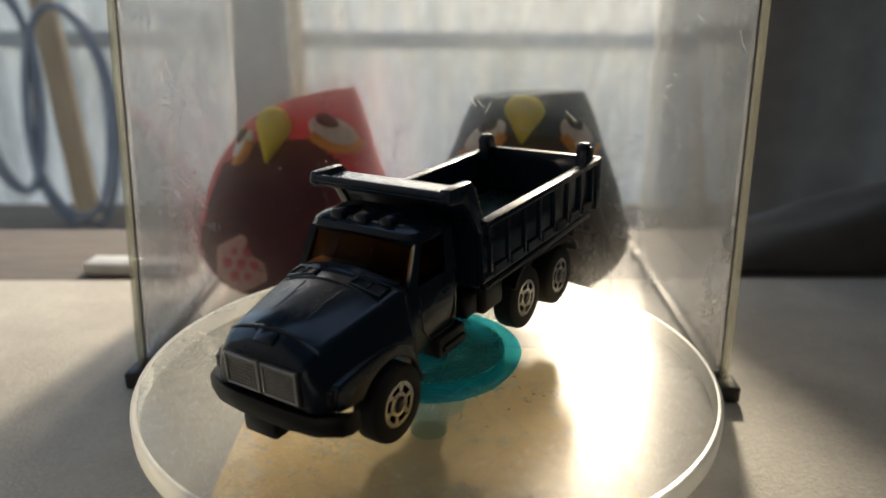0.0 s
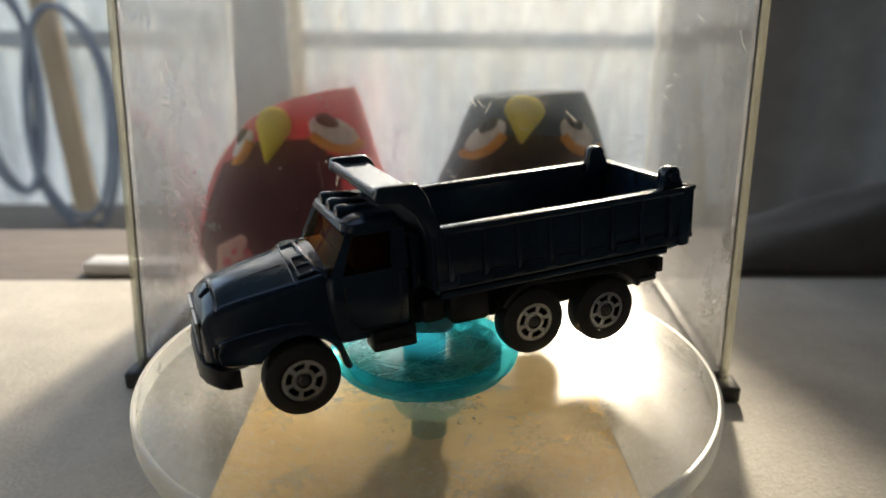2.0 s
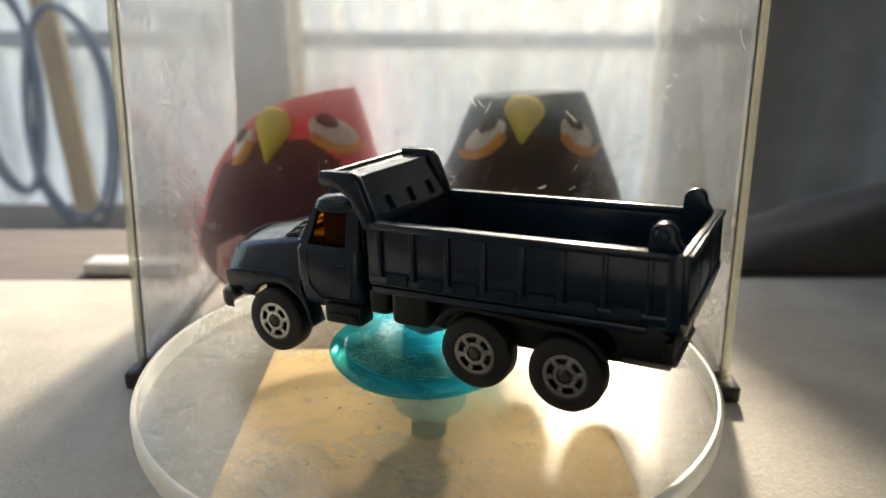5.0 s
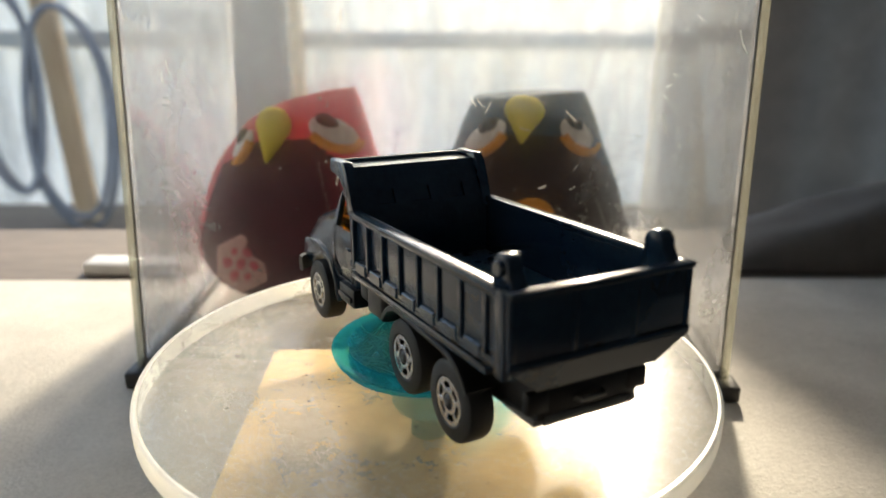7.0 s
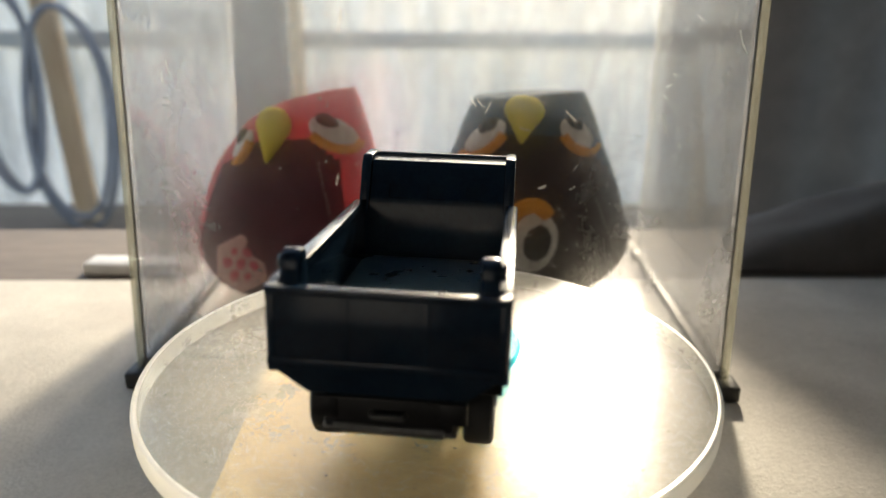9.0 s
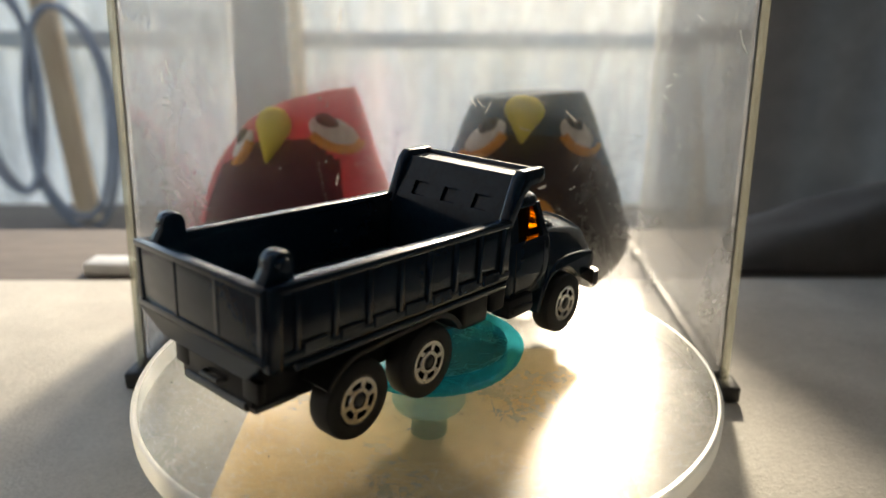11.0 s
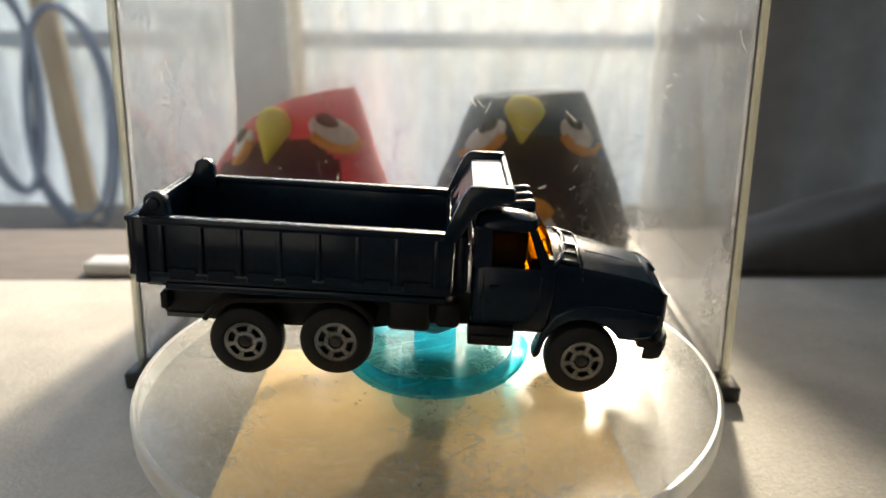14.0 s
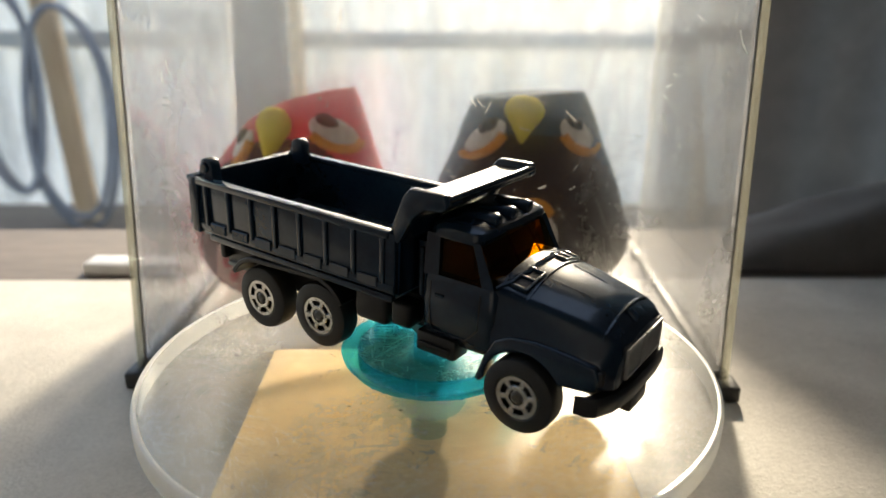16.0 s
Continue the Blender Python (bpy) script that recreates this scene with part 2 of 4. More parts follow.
FELT_PINK = solid("pale_pink_felt", (0.70, 0.38, 0.34), (0.80, 0.50, 0.45), 0.9, scale=200)
SCRATCH = clear("scratch_white", (0.9, 0.9, 0.9), (0.88, 0.88, 0.85), 0.55, 0.4, translucent=0.7)
THREAD = solid("white_thread", (0.45, 0.42, 0.4), (0.6, 0.57, 0.55), 0.9)


# ---------------------------------------------------------------- shapes (millimetres)
def part(name, bm, material, parent=None, label="", smooth=True, at=None):
    """Links a bmesh in millimetres as one mesh object, under a thing or a part."""
    bmesh.ops.recalc_face_normals(bm, faces=bm.faces)
    bmesh.ops.scale(bm, vec=(MM, MM, MM), verts=bm.verts)
    if smooth:
        for f in bm.faces:
            f.smooth = True
        for e in bm.edges:
            if len(e.link_faces) == 2 and e.calc_face_angle(0) > radians(32):
                e.smooth = False
    me = bpy.data.meshes.new(name)
    bm.to_mesh(me)
    bm.free()
    for m in material if isinstance(material, (list, tuple)) else (material,):
        me.materials.append(m)
    ob = new(name, me)
    if parent is not None:
        ob.parent = parent
    if at is not None:
        ob.matrix_basis = at
    if label:
        tagged(ob, label)
    return ob


def mm(x, y, z, rx=0, ry=0, rz=0):
    return pose(x * MM, y * MM, z * MM, rx, ry, rz)


def thing(name, label, category, at=None, group="", kind=""):
    ob = new(name)
    ob.empty_display_size = 0.005
    if at is not None:
        ob.matrix_basis = at
    return tagged(ob, label, category, group, kind)


def bevel(bm, width, segments=2, sharp=30, faces=None):
    edges = [e for e in bm.edges if len(e.link_faces) == 2 and e.calc_face_angle(0) > radians(sharp)]
    if width > 0 and edges:
        bmesh.ops.bevel(bm, geom=edges, offset=width, segments=segments, affect="EDGES", profile=0.5, clamp_overlap=True)
    return bm


def block(x0, x1, y0, y1, z0, z1, r=0.2, seg=2):
    bm = bmesh.new()
    m = Matrix.LocRotScale(((x0 + x1) / 2, (y0 + y1) / 2, (z0 + z1) / 2), None, (abs(x1 - x0), abs(y1 - y0), abs(z1 - z0)))
    bmesh.ops.create_cube(bm, size=1, matrix=m)
    return bevel(bm, r, seg)


def prism(outline, y0, y1, r=0.15, seg=2, axis="y"):
    """An outline in x and z, drawn out along y (or in x and y, along z)."""
    bm = bmesh.new()
    rings = []
    for d in (y0, y1):
        rings.append([bm.verts.new((a, d, b) if axis == "y" else ((a, b, d) if axis == "z" else (d, a, b))) for a, b in outline])
    n = len(outline)
    bm.faces.new(rings[0])
    bm.faces.new(rings[1][::-1])
    for i in range(n):
        bm.faces.new((rings[0][i], rings[1][i], rings[1][(i + 1) % n], rings[0][(i + 1) % n]))
    bmesh.ops.recalc_face_normals(bm, faces=bm.faces)
    return bevel(bm, r, seg)


def skin(rings, bm=None, caps=True):
    bm = bm or bmesh.new()
    vs = [[bm.verts.new(p) for p in ring] for ring in rings]
    n = len(rings[0])
    for a, b in zip(vs, vs[1:]):
        for i in range(n):
            bm.faces.new((a[i], a[(i + 1) % n], b[(i + 1) % n], b[i]))
    if caps:
        bm.faces.new(vs[0])
        bm.faces.new(vs[-1][::-1])
    return bm


def lathe(profile, seg=48, axis="z"):
    """Radius and height pairs, turned about an axis; radius 0 closes the end."""
    bm = bmesh.new()
    rings = []
    for r, h in profile:
        if r <= 1e-6:
            p = (0, 0, h) if axis == "z" else (0, h, 0)
            rings.append([bm.verts.new(p)])
            continue
        ring = []
        for i in range(seg):
            a = 2 * math.pi * i / seg
            ring.append(bm.verts.new((r * math.cos(a), r * math.sin(a), h) if axis == "z" else (r * math.cos(a), h, r * math.sin(a))))
        rings.append(ring)
    for a, b in zip(rings, rings[1:]):
        if len(a) == 1 and len(b) == 1:
            continue
        for i in range(seg):
            j = (i + 1) % seg
            if len(a) == 1:
                bm.faces.new((a[0], b[j], b[i]))
            elif len(b) == 1:
                bm.faces.new((a[i], a[j], b[0]))
            else:
                bm.faces.new((a[i], a[j], b[j], b[i]))
    return bm


def tube(points, r, seg=10, closed=False):
    bm = bmesh.new()
    pts = [Vector(p) for p in points]
    rings = []
    for i, p in enumerate(pts):
        t = (pts[min(i + 1, len(pts) - 1)] - pts[max(i - 1, 0)]).normalized()
        u = t.cross(Vector((0.13, 0.31, 0.94))).normalized()
        v = t.cross(u)
        rings.append([p + r * (math.cos(2 * math.pi * k / seg) * u + math.sin(2 * math.pi * k / seg) * v) for k in range(seg)])
    return skin(rings, bm)


def blob(sx, sy, sz, sub=3):
    bm = bmesh.new()
    bmesh.ops.create_icosphere(bm, subdivisions=sub, radius=1, matrix=Matrix.Diagonal((sx, sy, sz, 1)))
    return bm


def arc(cx, cz, r, a0, a1, n=14):
    return [(cx + r * math.cos(radians(a0 + (a1 - a0) * i / n)), cz + r * math.sin(radians(a0 + (a1 - a0) * i / n))) for i in range(n + 1)]


# ---------------------------------------------------------------- setting
GROUND = -28.9

ledge = tagged(part("ground", block(-1100, 235, -210, 181, GROUND - 41.5, GROUND - 1.5, 1.0), LEDGE),
               "worn brown wooden ledge under the pale board", "ledge", kind="structure")
board = tagged(part("board", block(-420, 215, -62, 119, GROUND - 1.5, GROUND, 0.5), BOARD, at=mm(0, 0, 0)),
               "pale grey painted board lying flat on the ledge", "board")

yard = tagged(part("yard_ground", block(-60000, 60000, 181.5, 120000, -420, -400, 0), CONCRETE), "grey concrete yard beyond the ledge", "ground", kind="structure")


# an added, unseen dim room behind the camera, open towards the yard, tones the fill light
tagged(part("room_floor", block(-1160, 295, -1460, 181, -960, -901, 2), ROOM), "plain dim floor of the unseen room", "floor", kind="structure")
tagged(part("ledge_front", block(-1100, 235, 100, 181, -901, GROUND - 41.6, 2), ROOM), "plain unseen wall below the ledge", "wall", kind="structure")
tagged(part("wall_rear", block(-1160, 295, -1460, -1401, -900, 1300, 2), ROOM), "plain dim wall of the unseen room", "wall", kind="structure")
tagged(part("wall_left", block(-1160, -1101, -1400, 180, -900, 1300, 2), ROOM), "plain dim wall of the unseen room", "wall", kind="structure")
# Set close in, out of view, to keep sky light off the board's right.
tagged(part("wall_right", block(236, 295, -1400, 180, -900, 1300, 2), ROOM_DARK), "plain dim wall of the unseen room", "wall", kind="structure")
tagged(part("ceiling", block(-1160, 295, -1460, 180, 1301, 1360, 2), ROOM), "plain dim ceiling of the unseen room", "ceiling", kind="structure")
# Added roof slab, out of view, that darkens the shade by cutting the sky.
tagged(part("sky_block_roof", block(-560, 489, 181, 560, 421, 450, 2), ROOM_DARK), "plain dim unseen roof, added to hold off sky light", "ceiling", kind="structure")


# ---------------------------------------------------------------- turntable
def turntable_base():
    t = thing("motor_box", "square motor box with a tan top under the clear disc", "turntable", mm(0, 0, GROUND))
    part("shell", block(-32.6, 32.0, -32, 32, 0, 16.6, 1.2), SHELL, t)
    part("top_plate", block(-31.8, 30.8, -31, 31, 16.65, 18.2, 0.5), TAN, t, "matt tan top plate")
    part("spindle", lathe([(0, 18.25), (3.0, 18.25), (3.0, 22.9), (0, 22.9)], 40), SPINDLE_REFLECTION, t, "plastic spindle coloured with the puck's cyan reflection")
    part("hub", lathe([(0, 22.95), (4.2, 22.95), (5.6, 23.4), (6.1, 24.3), (6.1, 27.4), (5.4, 28.4), (0, 28.45)], 48), SPINDLE, t, "clear glossy plastic hub, tinted with the puck's cyan light")
    return t


turntable_base()
R_DISC = 44.9
DISC_AT = mm(0, 0, 2.7)
disc = thing("turntable_disc", "round clear acrylic disc, scratched and hazy, with a pale rim", "turntable", DISC_AT)
part("plate", lathe([(0, -3.0), (R_DISC - 1.1, -3.0), (R_DISC - 0.95, -2.85), (R_DISC - 0.95, -0.1), (R_DISC - 1.05, 0), (0, 0)], 128), DISC, disc)
part("rim", lathe([(R_DISC - 0.9, -3.3), (R_DISC - 0.4, -3.3), (R_DISC - 0.05, -2.9), (R_DISC, -1.6), (R_DISC, -0.5), (R_DISC - 0.2, -0.08), (R_DISC - 0.5, 0.06), (R_DISC - 0.9, 0.0), (R_DISC - 0.9, -3.3)], 128), RIM, disc, "rounded acrylic rim, whitened for its edge glow")
# fine wiping scratches, denser outwards
random.seed(33)
verts, faces = [], []
for k in range(5200):
    a, r = random.uniform(0, 6.283), 43.4 * random.uniform(0.42, 1.0) ** 0.5
    run = a + math.pi / 2 + random.gauss(0, 0.75)
    n, bend, wd = random.uniform(0.3, 2.0), random.uniform(-0.06, 0.06), random.uniform(0.008, 0.026)
    x, y, first = r * math.cos(a), r * math.sin(a), len(verts)
    for j in range(6):
        if math.hypot(x, y) > 43.8:
            break
        cx, cy = -math.sin(run) * wd, math.cos(run) * wd
        verts += [((x + cx) * MM, (y + cy) * MM, 0.012 * MM), ((x - cx) * MM, (y - cy) * MM, 0.012 * MM)]
        x, y, run = x + n / 5 * math.cos(run), y + n / 5 * math.sin(run), run + bend
    for j in range(first, len(verts) - 3, 2):
        faces.append((j, j + 1, j + 3, j + 2))
me = bpy.data.meshes.new("wiping_haze")
me.from_pydata(verts, [], faces)
me.materials.append(SCRATCH)
scratches = new("wiping_haze", me)
scratches.parent = disc
tagged(scratches, "fine pale wiping scratches", kind="stuff")
random.seed(4)
for k in range(70):
    a, r = random.uniform(0, 6.283), math.sqrt(random.uniform(0.12, 0.9)) * 43
    if k % 2:
        r = random.uniform(14.5, 21.0)
    ob = part("crumb", blob(random.uniform(0.10, 0.35), 0.11, 0.09, 1), FOOT, disc, at=mm(r * math.cos(a), r * math.sin(a), 0.06, 0, 0, random.uniform(0, 360)))

PUCK_AT = mm(-0.25, -0.95, 0.05)
puck = thing("cyan_stand", "translucent cyan plastic puck carrying the toy truck", "display stand", PUCK_AT)
part("ring", lathe([(12.3, 2.7), (13.2, 2.7), (13.6, 2.85), (14.0, 3.4), (13.9, 3.6), (13.9, 3.8), (14.6, 4.1), (14.9, 5.1), (14.5, 5.5), (12.6, 5.5), (12.3, 5.3), (12.3, 2.7)], 80), CYAN, puck, "deep cyan outer ring")
part("floor_plate", lathe([(0, 2.7), (12.25, 2.7), (12.25, 3.1), (0, 3.1)], 64), CYAN_PALE, puck, "pale cyan floor")
part("cover_plate", lathe([(0, 4.9), (12.25, 4.9), (12.25, 5.45), (0, 5.45)], 64), CYAN_PALE, puck, "pale cyan cover, scuffed")
part("post", lathe([(0, 3.15), (3.4, 3.15), (3.4, 4.85), (0, 4.85)], 32), CYAN, puck)
part("post_top", lathe([(0, 5.5), (3.4, 5.5), (3.3, 8.8), (0, 8.8)], 32), CYAN, puck)
random.seed(21)
for k in range(40):
    a = random.uniform(0, 6.283)
    part("chip", blob(random.uniform(0.12, 0.4), 0.12, 0.12, 1), CYAN, puck, at=mm(13.55 * math.cos(a), 13.55 * math.sin(a), random.uniform(2.75, 2.95), 0, 0, math.degrees(a) + 90))
bm = blob(4.6, 4.2, 1.9, 3)
for v in bm.verts:
    v.co *= 1 + 0.16 * noise.noise(v.co * 0.6)
part("putty", bm, PUTTY, puck, "lump of grey-blue mounting putty", at=mm(0.3, 0.6, 9.9))


# ---------------------------------------------------------------- toy truck (x ahead, y to its left, z up, from the rear axle)
def wheel(parent, x, y, z, side):
    r = 5.3
    w = new("wheel")
    w.parent = parent
    w.matrix_basis = mm(x, y, z, 0, 0, 0 if side > 0 else 180)
    part("tyre", lathe([(3.1, -3.6), (4.6, -3.6), (5.1, -3.4), (r, -2.9), (r, -0.7), (5.15, -0.25), (4.75, 0.0), (3.35, 0.05), (3.1, -0.15), (3.1, -3.6)], 40, "y"), RUBBER, w)
    rim = part("rim", lathe([(0, -1.0), (2.9, -1.0), (3.08, -0.6), (3.08, -0.9), (3.08, -3.2), (0, -3.2)], 36, "y"), BLACK_PLASTIC, w)
    bm = lathe([(3.08, -0.15), (3.05, 0.0), (2.5, 0.0), (2.42, -0.3), (2.42, -0.9), (3.08, -0.9), (3.08, -0.15)], 36, "y")
    part("rim_ring", bm, CHROME, w, "silver rim ring")
    bm = lathe([(1.72, -0.9), (1.72, -0.12), (1.62, 0.02), (1.1, 0.02), (1.05, -0.3), (1.05, -0.9)], 30, "y")
    part("hub_ring", bm, CHROME, w, "silver hub ring")
    part("hub_cap", lathe([(0, 0.25), (0.55, 0.22), (0.85, 0.0), (0.9, -0.9), (0, -0.9)], 20, "y"), HUB, w)
    for k in range(6):
        sp = prism([(1.6, -0.32), (2.6, -0.44), (2.6, 0.44), (1.6, 0.32)], -0.85, -0.02, 0.06, 1)
        part("spoke", sp, CHROME, w, at=Matrix.Rotation(radians(60 * k + 12), 4, "Y"))
    return w


def cab_ring(z, xf, xr, w, rnd=1.2):
    """A rounded outline of the cab at one height."""
    pts = []
    for cx, cy, a0 in ((xf - rnd, w - rnd, 0), (xr + rnd, w - rnd, 90), (xr + rnd, -w + rnd, 180), (xf - rnd, -w + rnd, 270)):
        for i in range(5):
            a = radians(a0 + 90 * i / 4)
            pts.append((cx + rnd * math.cos(a), cy + rnd * math.sin(a), z))
    return pts


def hood_ring(x, w, top, low, crown, flare=1.2):
    """A cross-section of the bonnet: sides that flare out downwards, rounded shoulders, crowned top."""
    foot = min(8.0, top - crown - 2.6)
    pts = [(x, -w - flare, low), (x, -w - flare, foot - 1.2), (x, -w - flare * 0.75, foot)]
    for i in range(4):
        a = radians(172 - 82 * i / 3)
        pts.append((x, -w + 1.2 + 1.2 * math.cos(a), top - crown - 1.2 + 1.2 * math.sin(a)))
    for i in range(1, 8):
        y = (-w + 1.2) + (2 * w - 2.4) * i / 8
        pts.append((x, y, top - crown * (2 * i / 8 - 1) ** 2))
    for i in range(4):
        a = radians(90 - 82 * i / 3)
        pts.append((x, w - 1.2 + 1.2 * math.cos(a), top - crown - 1.2 + 1.2 * math.sin(a)))
    pts += [(x, w + flare * 0.75, foot), (x, w + flare, foot - 1.2), (x, w + flare, low)]
    return pts


def toy_truck(at):
    t = thing("toy_dump_truck", "dark navy die-cast toy dump truck with silver wheels", "toy truck", at)
    # running gear
    chassis = part("chassis", prism([(-12.9, 2.2), (-12.9, 5.8), (-9, 7.6), (22, 7.6), (40, 8.0), (55, 7.0), (55.5, 3.8), (40, 3.2), (24, 2.6), (18, 1.4), (6, 1.0), (-8, 1.4)], -7.0, 7.0, 0.3), BLACK_PLASTIC, t)
    for x, z in ((48.5, 0), (13, 0.8), (0, 0)):
        part("axle", lathe([(0, -9), (0.6, -9), (0.6, 9), (0, 9)], 12, "y"), GREY_METAL, t, at=mm(x, 0, z))
        for s in (1, -1):
            wheel(t, x, 11.0 * s, z, s)
    for s in (1, -1):
        y0, y1 = (7.2, 10.8) if s > 0 else (-10.8, -7.2)
        part("step_box", block(31.8, 38.4, y0, y1, 1.4, 4.6, 0.45), BLACK_PLASTIC, t)
        part("step_edge", block(32.4, 37.8, (10.7 if s > 0 else -11.2), (11.2 if s > 0 else -10.7), 2.3, 3.2, 0.15), BLACK_PLASTIC, t)
        part("fuel_tank", block(20.2, 26.4, y0, y1, 2.9, 8.2, 0.9, 3), BLACK_PLASTIC, t)
        part("air_tank", block(27.1, 30.6, y0, y1 - 0.6 * s if s > 0 else y1, 3.8, 7.6, 0.7, 3), BLACK_PLASTIC, t)
        # mudguard over the two rear axles
        outer = arc(0.2, 0.4, 6.9, 152, 100, 8) + arc(12.8, 1.2, 6.9, 80, 30, 8)
        inner = arc(12.8, 1.2, 6.1, 30, 84, 8) + arc(0.2, 0.4, 6.1, 96, 152, 8)
        part("mudguard", prism(outer + inner, 7.1 * s, 11.9 * s, 0.12, 1), BLACK_PLASTIC, t)
        # front wing with its wheel arch
        wing = [(58.6, 4.0), (59.0, 5.8), (58.4, 7.4), (55.0, 7.9), (50, 8.2), (46.4, 7.8), (44.0, 6.6), (42.6, 4.0), (41.2, -0.2), (42.0, -0.5), (42.6, 0.4)]
        wing += arc(48.5, 0.0, 5.95, 162, 32, 16) + [(55.2, 3.4), (57.0, 3.6)]
        part("front_wing", prism(wing, 6.8 * s, 10.15 * s, 0.7, 3), NAVY, t)
        part("headlamp", block(58.4, 59.3, 7.6 * s, 9.8 * s, 4.9, 6.9, 0.3), BLACK_PLASTIC, t)
    # cab
    rings = [cab_ring(3.4, 43.0, 32.2, 9.4), cab_ring(4.4, 43.6, 32.0, 9.9), cab_ring(8.6, 44.0, 32.0, 10.2), cab_ring(12.4, 44.0, 32.0, 10.0), cab_ring(13.2, 43.6, 32.1, 9.7)]
    cab = part("cab", skin(rings), NAVY, t)

    def pane(name, quad, inward):
        q = [Vector(p) for p in quad]
        part(name, skin([q, [p + Vector(inward) for p in q]]), AMBER, cab, "clear amber window plastic")

    for y0, y1 in ((-8.7, -3.0), (-3.0, 3.0), (3.0, 8.7)):
        x0, x1 = (43.1, 44.9) if y0 < -5 else ((44.9, 44.9) if y0 < 0 else (44.9, 43.1))
        u0, u1 = (40.2, 40.9) if y0 < -5 else ((40.9, 40.9) if y0 < 0 else (40.9, 40.2))
        pane("windscreen", [(x0, y0, 13.2), (x1, y1, 13.2), (u1, y1 * 0.93, 18.8), (u0, y0 * 0.93, 18.8)], (-0.5, 0, 0))
    pane("rear_window", [(32.75, -8.4, 13.2), (32.75, 8.4, 13.2), (32.75, 8.0, 18.8), (32.75, -8.0, 18.8)], (0.3, 0, 0))
    for s in (1, -1):
        pane("side_window", [(41.6, 9.5 * s, 13.2), (34.5, 9.5 * s, 13.2), (34.3, 8.9 * s, 18.8), (39.6, 8.9 * s, 18.8)], (0, -0.4 * s, 0))
    roof = [cab_ring(18.4, 40.6, 32.2, 9.15, 1.6), cab_ring(19.1, 40.9, 32.1, 9.2, 1.8), cab_ring(19.9, 40.7, 32.2, 8.9, 2.0), cab_ring(20.5, 39.9, 32.5, 8.1, 2.1), cab_ring(20.75, 38.8, 33.2, 7.0, 2.1)]
    part("roof", skin(roof), NAVY, cab)
    for s in (1, -1):
        part("pillar", skin([[(43.4, 9.5 * s, 12.9), (41.6, 9.75 * s, 12.9), (41.5, 8.9 * s, 12.9), (43.0, 8.6 * s, 12.9)],
                             [(40.5, 9.0 * s, 18.8), (39.5, 9.15 * s, 18.8), (39.3, 8.4 * s, 18.8), (40.1, 8.2 * s, 18.8)]]), NAVY, cab)
        part("pillar", skin([[(34.6, 9.75 * s, 12.9), (32.1, 9.75 * s, 12.9), (32.1, 8.6 * s, 12.9), (34.6, 8.9 * s, 12.9)],
                             [(34.3, 9.15 * s, 18.8), (32.2, 9.15 * s, 18.8), (32.2, 8.0 * s, 18.8), (34.3, 8.3 * s, 18.8)]]), NAVY, cab)
        part("door_seam", tube([(41.6, 10.03 * s, 12.2), (41.4, 10.2 * s, 7.0), (39.6, 10.1 * s, 5.0), (34.0, 10.1 * s, 5.0), (33.6, 10.2 * s, 7.2), (33.6, 10.03 * s, 12.2)], 0.10, 6), BLACK_PLASTIC, cab)
        part("door_handle", block(34.4, 35.9, 9.9 * s, 10.4 * s, 10.2, 10.7, 0.12, 1), NAVY, cab)
    part("seat", block(33.4, 39.6, -8.4, 8.4, 13.0, 18.2, 0.8), BLACK_PLASTIC, cab)
    part("dashboard", block(40.0, 43.6, -8.0, 8.0, 12.8, 14.2, 0.3), BLACK_PLASTIC, cab)
    part("rear_wall", block(31.9, 32.6, -8.7, 8.7, 12.8, 14.6, 0.2), NAVY, cab)
    part("rear_wall", block(31.9, 32.6, -8.7, 8.7, 17.8, 18.8, 0.2), NAVY, cab)
    for y in (-7.0, 7.0):
        part("rear_wall", block(31.9, 32.6, y - 1.7, y + 1.7, 14.5, 17.9, 0.2), NAVY, cab)
    for y in (-4.2, 0.0, 4.2):
        circle = np.linspace(0, 2 * math.pi, 17)[:-1]
        part("roof_lamp", skin([[(x, y + w * math.cos(a), z + h * math.sin(a)) for a in circle] for x, w, h, z in
                                ((40.5, 0.5, 0.4, 20.75), (40.35, 1.0, 0.8, 20.8), (39.7, 1.15, 0.95, 20.85), (38.6, 1.05, 0.85, 20.8), (35.6, 0.85, 0.5, 20.7), (34.4, 0.5, 0.2, 20.6))]), NAVY, cab)
    # bonnet: crowned top, shoulders, nose rolling down to the grille
    hood = part("bonnet", skin([hood_ring(43.4, 9.3, 15.4, 4.5, 1.5, 0.7), hood_ring(47.5, 8.9, 14.7, 6.2, 1.5, 1.1), hood_ring(51.0, 8.5, 14.0, 6.2, 1.4, 1.4), hood_ring(55.0, 7.9, 13.1, 4.3, 1.3, 1.9),
                                hood_ring(58.0, 7.5, 12.2, 4.2, 1.1, 2.0), hood_ring(59.3, 7.3, 11.3, 4.2, 1.0, 1.6), hood_ring(60.1, 7.1, 10.2, 4.2, 0.8, 1.0), hood_ring(60.4, 6.9, 9.2, 4.2, 0.6, 0.4)]), NAVY, t)
    part("cowl_lip", tube([(43.3, -9.0, 13.3), (44.3, -7.5, 13.9), (45.2, -4, 14.7), (45.4, 0, 15.1), (45.2, 4, 14.7), (44.3, 7.5, 13.9), (43.3, 9.0, 13.3)], 0.45, 8), NAVY, hood)
    for s in (1, -1):
        y = 5.4 * s
        vent = part("cowl_vent", block(-1.2, 1.2, -2.3, 2.3, -0.3, 0.15, 0.1), BLACK_PLASTIC, hood, at=mm(45.9, y, 14.15, -13 * s, 10, 0))
